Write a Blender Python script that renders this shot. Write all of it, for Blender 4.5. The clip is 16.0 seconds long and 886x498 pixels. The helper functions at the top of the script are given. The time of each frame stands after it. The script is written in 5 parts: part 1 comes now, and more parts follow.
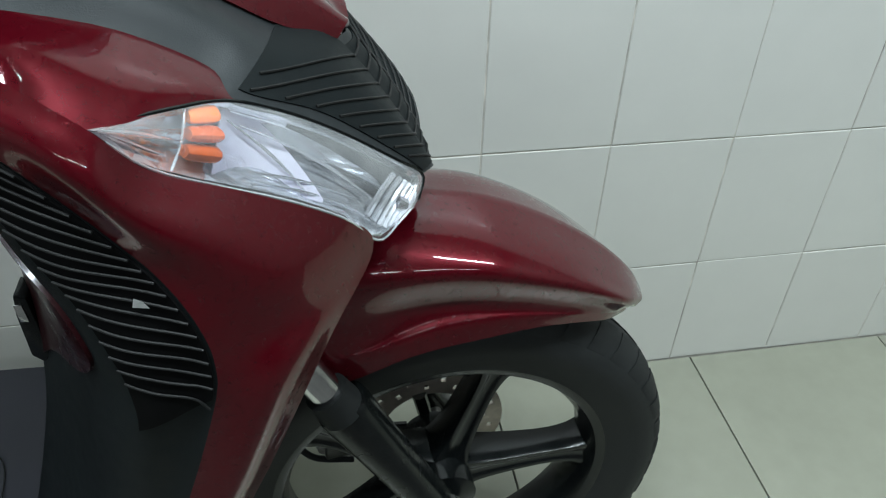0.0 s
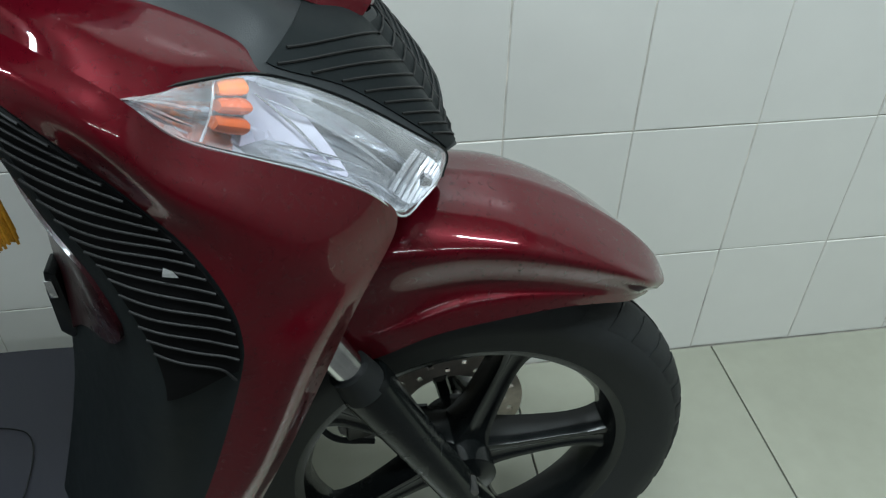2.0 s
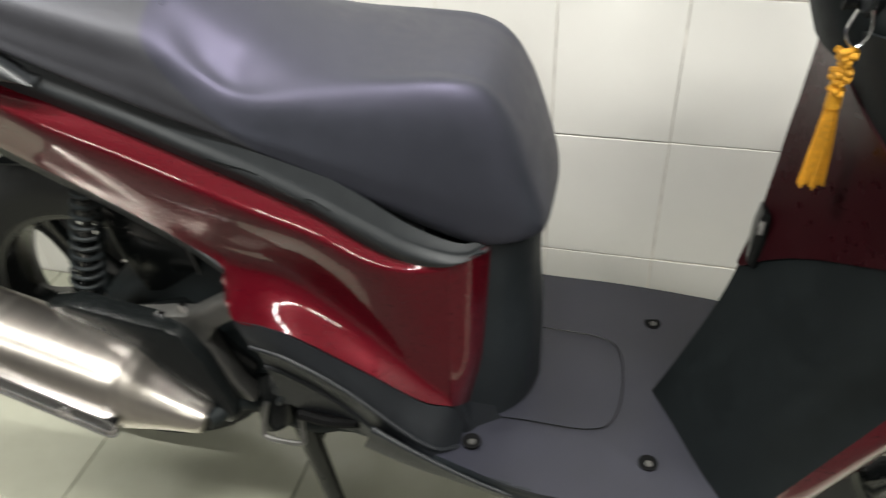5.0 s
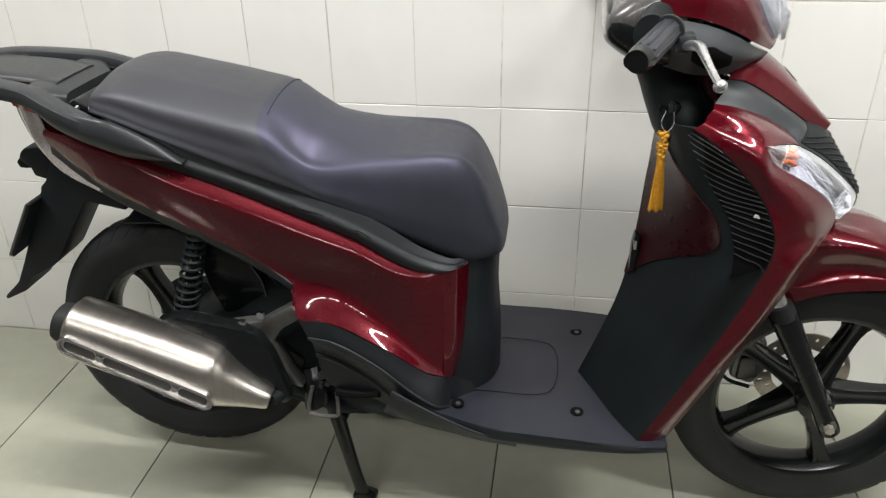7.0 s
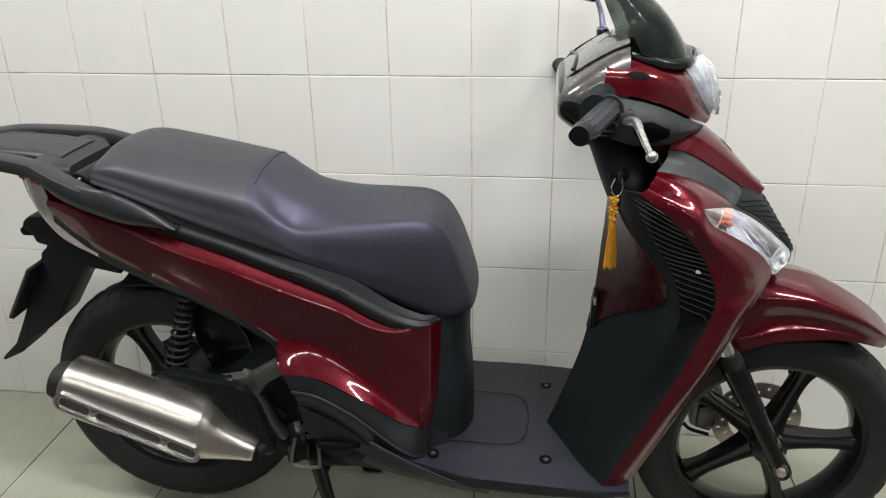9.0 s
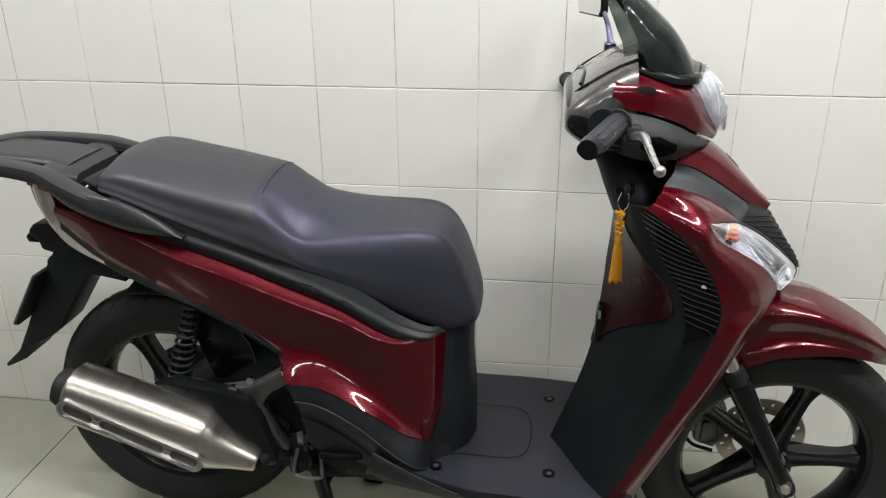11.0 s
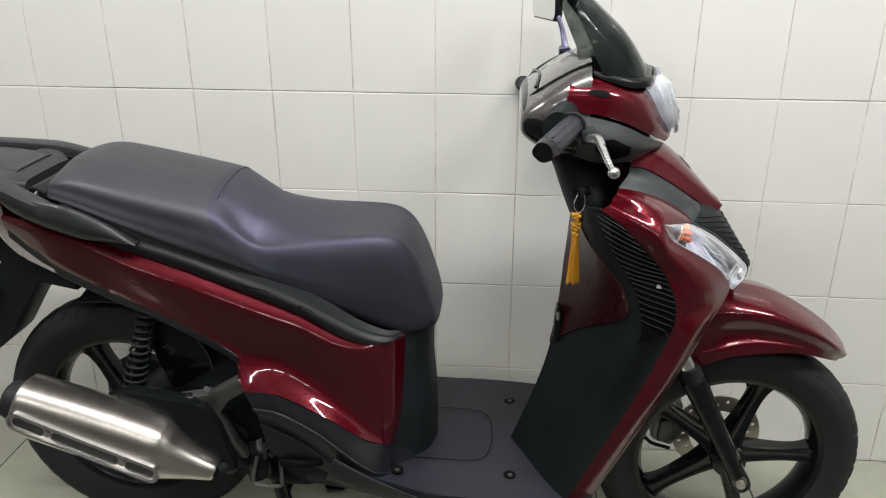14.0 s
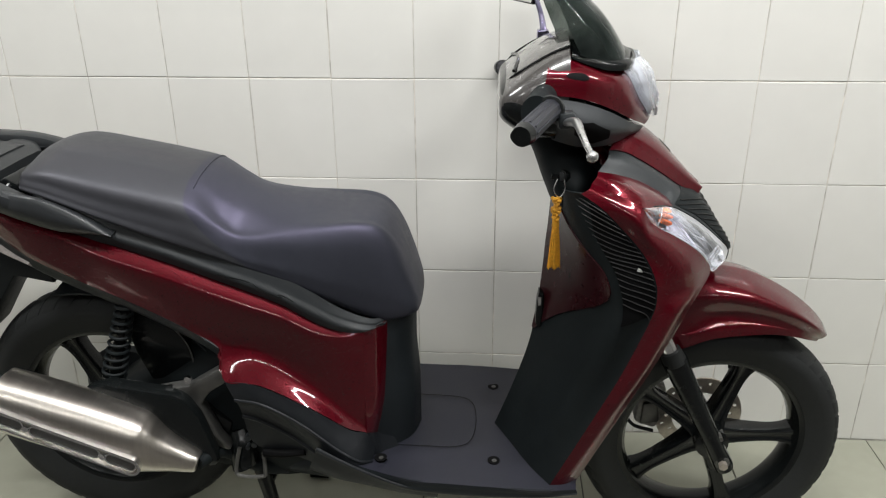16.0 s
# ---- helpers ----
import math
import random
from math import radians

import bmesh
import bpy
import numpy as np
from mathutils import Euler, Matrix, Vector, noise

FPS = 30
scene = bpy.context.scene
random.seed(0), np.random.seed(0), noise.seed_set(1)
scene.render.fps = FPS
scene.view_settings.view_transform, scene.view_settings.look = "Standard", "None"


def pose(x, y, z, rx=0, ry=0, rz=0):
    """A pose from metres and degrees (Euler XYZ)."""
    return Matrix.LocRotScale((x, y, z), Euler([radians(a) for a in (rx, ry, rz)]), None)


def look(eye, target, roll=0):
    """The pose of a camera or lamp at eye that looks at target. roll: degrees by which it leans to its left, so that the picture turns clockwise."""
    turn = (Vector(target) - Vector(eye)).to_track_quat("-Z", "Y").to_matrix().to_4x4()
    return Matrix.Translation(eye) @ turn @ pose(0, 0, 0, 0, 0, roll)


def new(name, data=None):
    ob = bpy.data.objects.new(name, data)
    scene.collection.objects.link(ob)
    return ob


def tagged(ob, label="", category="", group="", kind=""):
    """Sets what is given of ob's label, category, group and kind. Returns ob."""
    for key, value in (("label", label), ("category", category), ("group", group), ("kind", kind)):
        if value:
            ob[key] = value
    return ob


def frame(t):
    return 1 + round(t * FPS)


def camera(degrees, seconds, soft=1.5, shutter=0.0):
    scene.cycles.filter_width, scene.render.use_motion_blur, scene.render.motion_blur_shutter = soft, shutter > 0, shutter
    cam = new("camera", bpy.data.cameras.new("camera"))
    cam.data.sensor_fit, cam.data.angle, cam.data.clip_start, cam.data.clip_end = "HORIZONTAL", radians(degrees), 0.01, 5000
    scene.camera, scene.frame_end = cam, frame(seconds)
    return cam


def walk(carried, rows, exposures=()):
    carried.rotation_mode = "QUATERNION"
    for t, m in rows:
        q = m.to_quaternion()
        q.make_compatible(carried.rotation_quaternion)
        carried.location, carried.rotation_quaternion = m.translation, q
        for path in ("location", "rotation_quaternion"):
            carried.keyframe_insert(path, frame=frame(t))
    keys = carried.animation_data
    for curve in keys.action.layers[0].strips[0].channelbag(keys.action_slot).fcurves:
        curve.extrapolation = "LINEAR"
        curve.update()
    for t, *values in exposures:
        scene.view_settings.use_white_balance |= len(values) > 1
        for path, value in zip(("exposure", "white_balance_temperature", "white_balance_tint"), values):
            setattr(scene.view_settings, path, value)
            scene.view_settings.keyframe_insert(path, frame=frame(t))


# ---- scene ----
cam = camera(59.1, 16.0, soft=1.15, shutter=0.35)
PATH = [
    (0, (0.967, -0.962, 1.099), (1.255, 0.577, -0.146), 1.7),
    (0.5, (0.969, -0.965, 1.102), (1.249, 0.58, -0.137), 1.5),
    (1, (0.964, -0.968, 1.101), (1.239, 0.579, -0.137), 1.5),
    (1.5, (0.964, -0.97, 1.1), (1.225, 0.574, -0.144), 1.3),
    (2, (0.962, -0.973, 1.091), (1.201, 0.563, -0.166), 0.9),
    (2.5, (0.971, -0.976, 1.078), (1.167, 0.557, -0.192), -0.0),
    (3, (0.947, -0.993, 1.088), (1.078, 0.523, -0.21), -0.7),
    (3.5, (0.894, -1.009, 1.091), (0.906, 0.486, -0.236), -1.1),
    (4, (0.808, -1.04, 1.109), (0.664, 0.431, -0.238), -1.7),
    (4.5, (0.669, -1.114, 1.143), (0.405, 0.375, -0.165), -3.1),
    (5, (0.529, -1.208, 1.168), (0.104, 0.322, -0.047), -2.9),
    (5.2, (0.499, -1.296, 1.189), (-0.004, 0.26, 0.038), -5.0),
    (7.3, (0.553, -1.781, 1.345), (0.291, -0.031, 0.412), -1.2),
    (7.5, (0.559, -1.8, 1.355), (0.302, -0.037, 0.445), -1.4),
    (8, (0.583, -1.845, 1.364), (0.324, -0.058, 0.504), -1.9),
    (8.5, (0.587, -1.854, 1.367), (0.333, -0.052, 0.538), -1.7),
    (9, (0.589, -1.86, 1.368), (0.33, -0.048, 0.562), -1.2),
    (11.5, (0.579, -1.866, 1.368), (0.319, -0.04, 0.594), -0.4),
    (12, (0.582, -1.871, 1.369), (0.334, -0.041, 0.6), -0.4),
    (12.5, (0.583, -1.866, 1.367), (0.354, -0.033, 0.601), -0.2),
    (13, (0.583, -1.863, 1.368), (0.376, -0.026, 0.605), -0.1),
    (13.5, (0.584, -1.86, 1.365), (0.4, -0.021, 0.602), 0.0),
    (14, (0.585, -1.865, 1.366), (0.421, -0.025, 0.6), 0.0),
    (14.5, (0.589, -1.863, 1.367), (0.439, -0.026, 0.591), -0.1),
    (15, (0.589, -1.858, 1.363), (0.449, -0.023, 0.579), -0.2),
    (15.5, (0.591, -1.855, 1.362), (0.458, -0.024, 0.568), -0.3),
    (16, (0.594, -1.855, 1.362), (0.468, -0.025, 0.564), -0.4),
]
EXPOSURES = [(0, -0.10, 5750, 1), (2.0, -0.10, 5750, 1), (2.6, 0.25, 5900, 2), (3.2, 0.40, 6400, 10), (3.5, 0.45, 6450, 12), (4.0, 0.78, 6600, 11), (4.5, 0.97, 6650, 10), (5.2, 0.86, 6750, 11), (7.5, 0.42, 6500, 12), (8.5, 0.28, 6500, 12), (16, 0.18, 6500, 12)]
walk(cam, [(t, look(eye, target, roll)) for t, eye, target, roll in PATH], EXPOSURES)

# ---- world and lights ----
world = bpy.data.worlds.new("world")
scene.world = world
world.use_nodes = True
world.node_tree.nodes["Background"].inputs[0].default_value = (0.6, 0.65, 0.7, 1)
world.node_tree.nodes["Background"].inputs[1].default_value = 0.02

ROOM_X0, ROOM_X1, ROOM_Y0, ROOM_H = -2.6, 3.4, -4.6, 2.9
TUBES = [(-1.2, -1.1), (0.75, -1.05), (2.3, -1.1), (-0.9, -3.3), (0.6, -3.2), (2.1, -3.3)]
TUBE_POWER = 38.0


def tube_lamp(x, y):
    data = bpy.data.lights.new("tube_light", "AREA")
    data.shape, data.size, data.size_y = "RECTANGLE", 1.15, 0.06
    data.energy, data.color = TUBE_POWER * (0.28 if y < -2.0 else 0.88 if x < 0 else 1.12 if x < 1.5 else 0.95), (0.98, 1.0, 0.98)
    ob = new("tube_light", data)
    ob.matrix_world = pose(x, y, ROOM_H - 0.135)


for tx, ty in TUBES:
    tube_lamp(tx, ty)


# ---- materials ----
def material(name, base, rough=0.5, metal=0.0, coat=0.0, grain=0.1, scale=40.0, bump=0.0, bump_scale=400.0,
             rough_var=0.06, emit=0.0, random_tint=0.0, spec=0.5, stretch=None, stain=0.0):
    m = bpy.data.materials.new(name)
    m.use_nodes = True
    n, l = m.node_tree.nodes, m.node_tree.links
    p = n["Principled BSDF"]
    p.inputs["Metallic"].default_value = metal
    p.inputs["Coat Weight"].default_value = coat
    p.inputs["Coat Roughness"].default_value = 0.045
    p.inputs["Specular IOR Level"].default_value = spec
    co = n.new("ShaderNodeNewGeometry")
    vec = co.outputs["Position"]
    if stretch:
        mp = n.new("ShaderNodeMapping")
        mp.inputs["Rotation"].default_value = [radians(a) for a in stretch[0]]
        mp.inputs["Scale"].default_value = stretch[1]
        l.new(vec, mp.inputs[0])
        vec = mp.outputs[0]
    big = n.new("ShaderNodeTexNoise")
    big.inputs["Scale"].default_value, big.inputs["Detail"].default_value = scale * 0.12, 3
    small = n.new("ShaderNodeTexNoise")
    small.inputs["Scale"].default_value, small.inputs["Detail"].default_value = scale, 5
    l.new(vec, big.inputs["Vector"]), l.new(vec, small.inputs["Vector"])
    add = n.new("ShaderNodeMath")
    add.operation = "ADD"
    l.new(big.outputs[0], add.inputs[0]), l.new(small.outputs[0], add.inputs[1])
    value = add.outputs[0]
    ramp = n.new("ShaderNodeMapRange")
    ramp.inputs[1].default_value, ramp.inputs[2].default_value = 0.7, 1.3
    ramp.inputs[3].default_value, ramp.inputs[4].default_value = 1 - grain, 1 + grain
    l.new(value, ramp.inputs[0])
    mix = n.new("ShaderNodeVectorMath")
    mix.operation = "SCALE"
    mix.inputs[0].default_value = base
    l.new(ramp.outputs[0], mix.inputs["Scale"])
    colour = mix.outputs[0]
    if random_tint:
        info = n.new("ShaderNodeObjectInfo")
        rr = n.new("ShaderNodeMapRange")
        rr.inputs[3].default_value, rr.inputs[4].default_value = 1 - random_tint, 1 + random_tint
        l.new(info.outputs["Random"], rr.inputs[0])
        mx = n.new("ShaderNodeVectorMath")
        mx.operation = "SCALE"
        l.new(colour, mx.inputs[0]), l.new(rr.outputs[0], mx.inputs["Scale"])
        colour = mx.outputs[0]
    if stain:
        st = n.new("ShaderNodeTexNoise")
        st.inputs["Scale"].default_value, st.inputs["Detail"].default_value = 5.0, 8
        l.new(co.outputs["Position"], st.inputs["Vector"])
        sr = n.new("ShaderNodeMapRange")
        sr.inputs[1].default_value, sr.inputs[2].default_value = 0.5, 0.72
        sr.inputs[3].default_value, sr.inputs[4].default_value = 0.0, stain
        l.new(st.outputs[0], sr.inputs[0])
        mm = n.new("ShaderNodeMix")
        mm.data_type = "RGBA"
        mm.inputs[7].default_value = (base[0] * 0.72, base[1] * 0.66, base[2] * 0.52, 1)
        l.new(sr.outputs[0], mm.inputs[0]), l.new(colour, mm.inputs[6])
        colour = mm.outputs[2]
    l.new(colour, p.inputs["Base Color"])
    rv = n.new("ShaderNodeMapRange")
    rv.inputs[1].default_value, rv.inputs[2].default_value = 0.7, 1.3
    rv.inputs[3].default_value, rv.inputs[4].default_value = max(0.02, rough - rough_var), rough + rough_var
    l.new(value, rv.inputs[0])
    l.new(rv.outputs[0], p.inputs["Roughness"])
    if bump:
        bn = n.new("ShaderNodeTexNoise")
        bn.inputs["Scale"].default_value, bn.inputs["Detail"].default_value = bump_scale, 4
        l.new(vec, bn.inputs["Vector"])
        bp = n.new("ShaderNodeBump")
        bp.inputs["Strength"].default_value, bp.inputs["Distance"].default_value = bump, 0.001
        l.new(bn.outputs[0], bp.inputs["Height"])
        l.new(bp.outputs[0], p.inputs["Normal"])
    if emit:
        p.inputs["Emission Color"].default_value = (1.0, 0.97, 0.92, 1)
        p.inputs["Emission Strength"].default_value = emit
    return m


def clear(name, tint=(1, 1, 1), rough=0.02, weight=1.0, ior=1.45, wrinkle=0.0):
    m = material(name, tint, rough, grain=0.0, rough_var=0.015, bump=wrinkle, bump_scale=35)
    m.node_tree.nodes["Principled BSDF"].inputs["Transmission Weight"].default_value = weight
    m.node_tree.nodes["Principled BSDF"].inputs["IOR"].default_value = ior
    return m


def film_sheet(name, amount=0.25, tint=(0.9, 0.92, 0.93), rough=0.1, metal=1.0):
    """Thin see-through plastic: mostly clear, with gloss on top."""
    m = bpy.data.materials.new(name)
    m.use_nodes = True
    n, l = m.node_tree.nodes, m.node_tree.links
    p = n["Principled BSDF"]
    p.inputs["Base Color"].default_value = (*tint, 1)
    p.inputs["Roughness"].default_value = rough
    p.inputs["Metallic"].default_value = metal
    out = n["Material Output"]
    tr = n.new("ShaderNodeBsdfTransparent")
    tr.inputs[0].default_value = (*tint, 1)
    mix = n.new("ShaderNodeMixShader")
    nz = n.new("ShaderNodeTexNoise")
    nz.inputs["Scale"].default_value, nz.inputs["Detail"].default_value = 26, 6
    geo = n.new("ShaderNodeNewGeometry")
    l.new(geo.outputs["Position"], nz.inputs["Vector"])
    mr = n.new("ShaderNodeMapRange")
    mr.inputs[1].default_value, mr.inputs[2].default_value = 0.35, 0.7
    mr.inputs[3].default_value, mr.inputs[4].default_value = amount * 0.4, amount * 1.8
    l.new(nz.outputs[0], mr.inputs[0])
    fr = n.new("ShaderNodeFresnel")
    fr.inputs["IOR"].default_value = 1.5
    gain = n.new("ShaderNodeMath")
    gain.operation, gain.use_clamp = "ADD", True
    l.new(mr.outputs[0], gain.inputs[0]), l.new(fr.outputs[0], gain.inputs[1])
    l.new(gain.outputs[0], mix.inputs[0])
    l.new(tr.outputs[0], mix.inputs[1]), l.new(p.outputs[0], mix.inputs[2])
    l.new(mix.outputs[0], out.inputs[0])
    return m


RED = material("red_paint", (0.080, 0.0012, 0.0058), 0.28, metal=0.40, coat=1.0, spec=0.1, grain=0.05, scale=1500, rough_var=0.01)
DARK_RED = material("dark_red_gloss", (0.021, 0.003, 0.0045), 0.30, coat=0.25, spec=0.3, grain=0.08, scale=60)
BLACK = material("black_plastic", (0.0110, 0.0140, 0.0160), 0.5, spec=0.3, grain=0.18, scale=90, bump=0.25, bump_scale=900)
LINER = material("liner_plastic", (0.0074, 0.0100, 0.0108), 0.58, spec=0.18, grain=0.2, scale=70, bump=0.2, bump_scale=900)
GREY = material("grey_plastic", (0.021, 0.024, 0.026), 0.45, spec=0.35, grain=0.12, scale=90, bump=0.2, bump_scale=900)
GLOSS = material("gloss_black", (0.0055, 0.0065, 0.0066), 0.22, grain=0.15, scale=60, coat=0.08, spec=0.28)
SLAT = material("slat_grey", (0.013, 0.013, 0.013), 0.5, spec=0.3, grain=0.1, scale=60)
COWL = material("brown_black_gloss", (0.052, 0.048, 0.046), 0.28, grain=0.12, scale=50, coat=1.0)
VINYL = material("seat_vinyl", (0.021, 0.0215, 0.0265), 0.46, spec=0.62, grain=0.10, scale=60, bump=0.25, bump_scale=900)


def tone_and_sheen(m, rear, front, painted_sheen):
    """Seat cover: base tone differs ahead of the curved seam; the front's violet reflected light is painted into its
    gloss tint.
    """
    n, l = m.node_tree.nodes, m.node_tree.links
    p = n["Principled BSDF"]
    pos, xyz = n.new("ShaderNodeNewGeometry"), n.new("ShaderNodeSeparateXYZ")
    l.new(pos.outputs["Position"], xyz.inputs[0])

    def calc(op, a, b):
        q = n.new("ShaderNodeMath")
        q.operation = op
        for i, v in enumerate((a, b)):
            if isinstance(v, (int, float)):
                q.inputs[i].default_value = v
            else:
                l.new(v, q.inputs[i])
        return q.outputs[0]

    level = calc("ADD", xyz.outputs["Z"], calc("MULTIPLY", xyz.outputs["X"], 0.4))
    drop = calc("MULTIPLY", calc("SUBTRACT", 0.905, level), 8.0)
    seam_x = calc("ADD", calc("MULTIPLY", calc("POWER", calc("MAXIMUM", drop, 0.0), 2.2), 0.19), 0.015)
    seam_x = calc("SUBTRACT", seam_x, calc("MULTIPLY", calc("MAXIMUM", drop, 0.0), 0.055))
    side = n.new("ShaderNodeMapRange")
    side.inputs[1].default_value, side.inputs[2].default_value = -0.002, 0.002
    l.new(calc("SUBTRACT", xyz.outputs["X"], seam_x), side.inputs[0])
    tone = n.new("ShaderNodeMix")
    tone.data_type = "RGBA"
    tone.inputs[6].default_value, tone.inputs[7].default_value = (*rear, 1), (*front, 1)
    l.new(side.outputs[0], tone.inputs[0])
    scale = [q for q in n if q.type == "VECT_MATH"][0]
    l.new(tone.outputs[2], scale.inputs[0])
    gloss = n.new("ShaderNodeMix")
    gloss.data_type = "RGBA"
    gloss.inputs[6].default_value, gloss.inputs[7].default_value = (0.9, 0.9, 1.0, 1), (*painted_sheen, 1)
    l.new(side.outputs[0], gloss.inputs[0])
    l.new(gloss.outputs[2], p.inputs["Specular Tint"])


tone_and_sheen(VINYL, (0.0265, 0.0270, 0.0310), (0.0225, 0.0252, 0.0300), (0.73, 0.66, 1.0))
APRON = material("apron_plastic", (0.0078, 0.0092, 0.0112), 0.48, spec=0.35, grain=0.15, scale=90, bump=0.25, bump_scale=900)
MAT_FLOOR = material("floorboard_plastic", (0.0125, 0.0130, 0.0212), 0.5, grain=0.14, scale=120, bump=0.4, bump_scale=1200)
RUBBER = material("tyre_rubber", (0.0165, 0.0178, 0.0178), 0.62, spec=0.28, grain=0.2, scale=120, bump=0.3, bump_scale=700)
CHROME = material("chrome", (0.75, 0.75, 0.76), 0.12, metal=1.0, grain=0.05, scale=60)
STEEL = material("brushed_steel", (0.60, 0.56, 0.51), 0.32, metal=1.0, grain=0.06, scale=30, rough_var=0.04,
                 stretch=((0, 20, 0), (60, 2, 2)), bump=0.03, bump_scale=12)
ALLOY = material("cast_alloy", (0.14, 0.138, 0.13), 0.45, metal=0.8, grain=0.15, scale=70, bump=0.2, bump_scale=500)
DISC = material("brake_disc_steel", (0.48, 0.43, 0.37), 0.42, metal=0.7, grain=0.2, scale=90)
SILVER = material("reflector_silver", (0.84, 0.86, 0.90), 0.16, metal=0.78, grain=0.06, scale=50)
AMBER = material("amber_plastic", (0.78, 0.20, 0.008), 0.22, grain=0.12, scale=160, coat=0.5)
AMBER_DEEP = material("amber_deep", (0.55, 0.10, 0.010), 0.25, grain=0.2, scale=160, coat=0.5)
LAVENDER = material("lamp_lavender", (0.62, 0.61, 0.72), 0.30, metal=0.3, grain=0.05, scale=40)
# Near-black for openings and recesses: their shade is put into the colour
VOID = material("shade_black", (0.0025, 0.0025, 0.0027), 0.7, spec=0.1, grain=0.2, scale=60)
SATIN = material("satin_grey_plastic", (0.020, 0.022, 0.024), 0.38, spec=0.5, grain=0.14, scale=80, bump=0.15, bump_scale=900)
TRIM_GREY = material("trim_plastic", (0.0165, 0.0188, 0.0205), 0.46, spec=0.42, grain=0.14, scale=80, bump=0.15, bump_scale=900)
COVER_GREY = material("bar_cover_grey", (0.042, 0.045, 0.048), 0.42, spec=0.45, grain=0.12, scale=80, bump=0.15, bump_scale=900)
GRIP = material("grip_rubber", (0.016, 0.017, 0.023), 0.42, spec=0.4, grain=0.2, scale=90, bump=0.2, bump_scale=700)
POLISHED = material("polished_alloy", (0.50, 0.50, 0.50), 0.28, metal=0.9, grain=0.1, scale=70)
CALIPER = material("caliper_cast", (0.30, 0.29, 0.265), 0.5, metal=0.3, grain=0.35, scale=120, bump=0.4, bump_scale=300)
RED_LENS = material("red_lens", (0.38, 0.012, 0.012), 0.15, grain=0.1, scale=120, coat=0.7)
LENS = film_sheet("clear_lens", 0.09, (0.96, 0.96, 0.97), 0.04, 0.0)
TAIL_CLEAR = material("clear_tail_lens", (0.66, 0.60, 0.57), 0.18, metal=0.6, grain=0.25, scale=220, coat=0.6)
FILM = film_sheet("wrinkled_film", 0.06, (0.95, 0.955, 0.96), 0.20, 0.0)
SMOKE = film_sheet("smoked_visor", 0.24, (0.50, 0.54, 0.52), 0.06, 0.0)
SMOKE.node_tree.nodes["Principled BSDF"].inputs["Base Color"].default_value = (0.04, 0.05, 0.046, 1)
MIRROR = material("mirror_glass", (0.8, 0.8, 0.8), 0.03, metal=1.0, grain=0.02, rough_var=0.01)
PURPLE = material("purple_chrome", (0.30, 0.28, 0.42), 0.2, metal=1.0, grain=0.1, scale=50)
GOLD = material("yellow_thread", (0.58, 0.27, 0.012), 0.75, grain=0.3, scale=300, bump=0.5, bump_scale=900)
# white of the bright vent gap, its light put into the colour
GAP_WHITE = material("paper_scrap", (0.75, 0.75, 0.74), 0.7, grain=0.05)
TILE = material("wall_tile_glaze", (0.72, 0.71, 0.67), 0.25, grain=0.02, scale=14, bump=0.06, bump_scale=14,
                random_tint=0.015, rough_var=0.01)
GROUT = material("wall_grout", (0.54, 0.51, 0.46), 0.9, grain=0.55, scale=24, bump=0.4)
FTILE = material("floor_tile_glaze", (0.325, 0.327, 0.262), 0.24, grain=0.05, scale=22, random_tint=0.03, bump=0.05,
                 bump_scale=30, rough_var=0.02)
# dark joints between floor tiles, and the unseen floor darkened against reflections
GROUT_DARK_FLOOR = material("grout_and_dark_floor", (0.07, 0.066, 0.06), 0.9, grain=0.3, scale=30)
PAINT = material("wall_paint", (0.25, 0.245, 0.23), 0.7, grain=0.05, scale=6)
DARK_WALL = material("dark_reflection_wall", (0.07, 0.068, 0.065), 0.7, grain=0.1, scale=6)
CEIL = material("ceiling_paint", (0.6, 0.6, 0.58), 0.8, grain=0.03, scale=6)
HOUSING = material("white_enamel", (0.8, 0.8, 0.79), 0.4, grain=0.03)
GLOW = material("tube_glow", (0.9, 0.9, 0.9), 0.4, emit=9.0)

# ---- building helpers ----
YC = -0.375


def W(p):
    """Forward, sideways to the scooter's right, up -> world."""
    return (p[0], YC - p[1], p[2])


def cr(pts, u):
    """Catmull-Rom through the rows of pts at u in 0..1."""
    pts = np.asarray(pts, float)
    k = len(pts) - 1
    if k == 1:
        return pts[0] * (1 - u) + pts[1] * u
    f = min(max(u, 0.0), 1.0) * k
    i = min(int(f), k - 1)
    t = f - i
    p1, p2 = pts[i], pts[i + 1]
    p0 = pts[i - 1] if i else 2 * p1 - p2
    p3 = pts[i + 2] if i + 2 <= k else 2 * p2 - p1
    return 0.5 * (2 * p1 + (p2 - p0) * t + (2 * p0 - 5 * p1 + 4 * p2 - p3) * t * t + (3 * p1 - p0 - 3 * p2 + p3) * t ** 3)


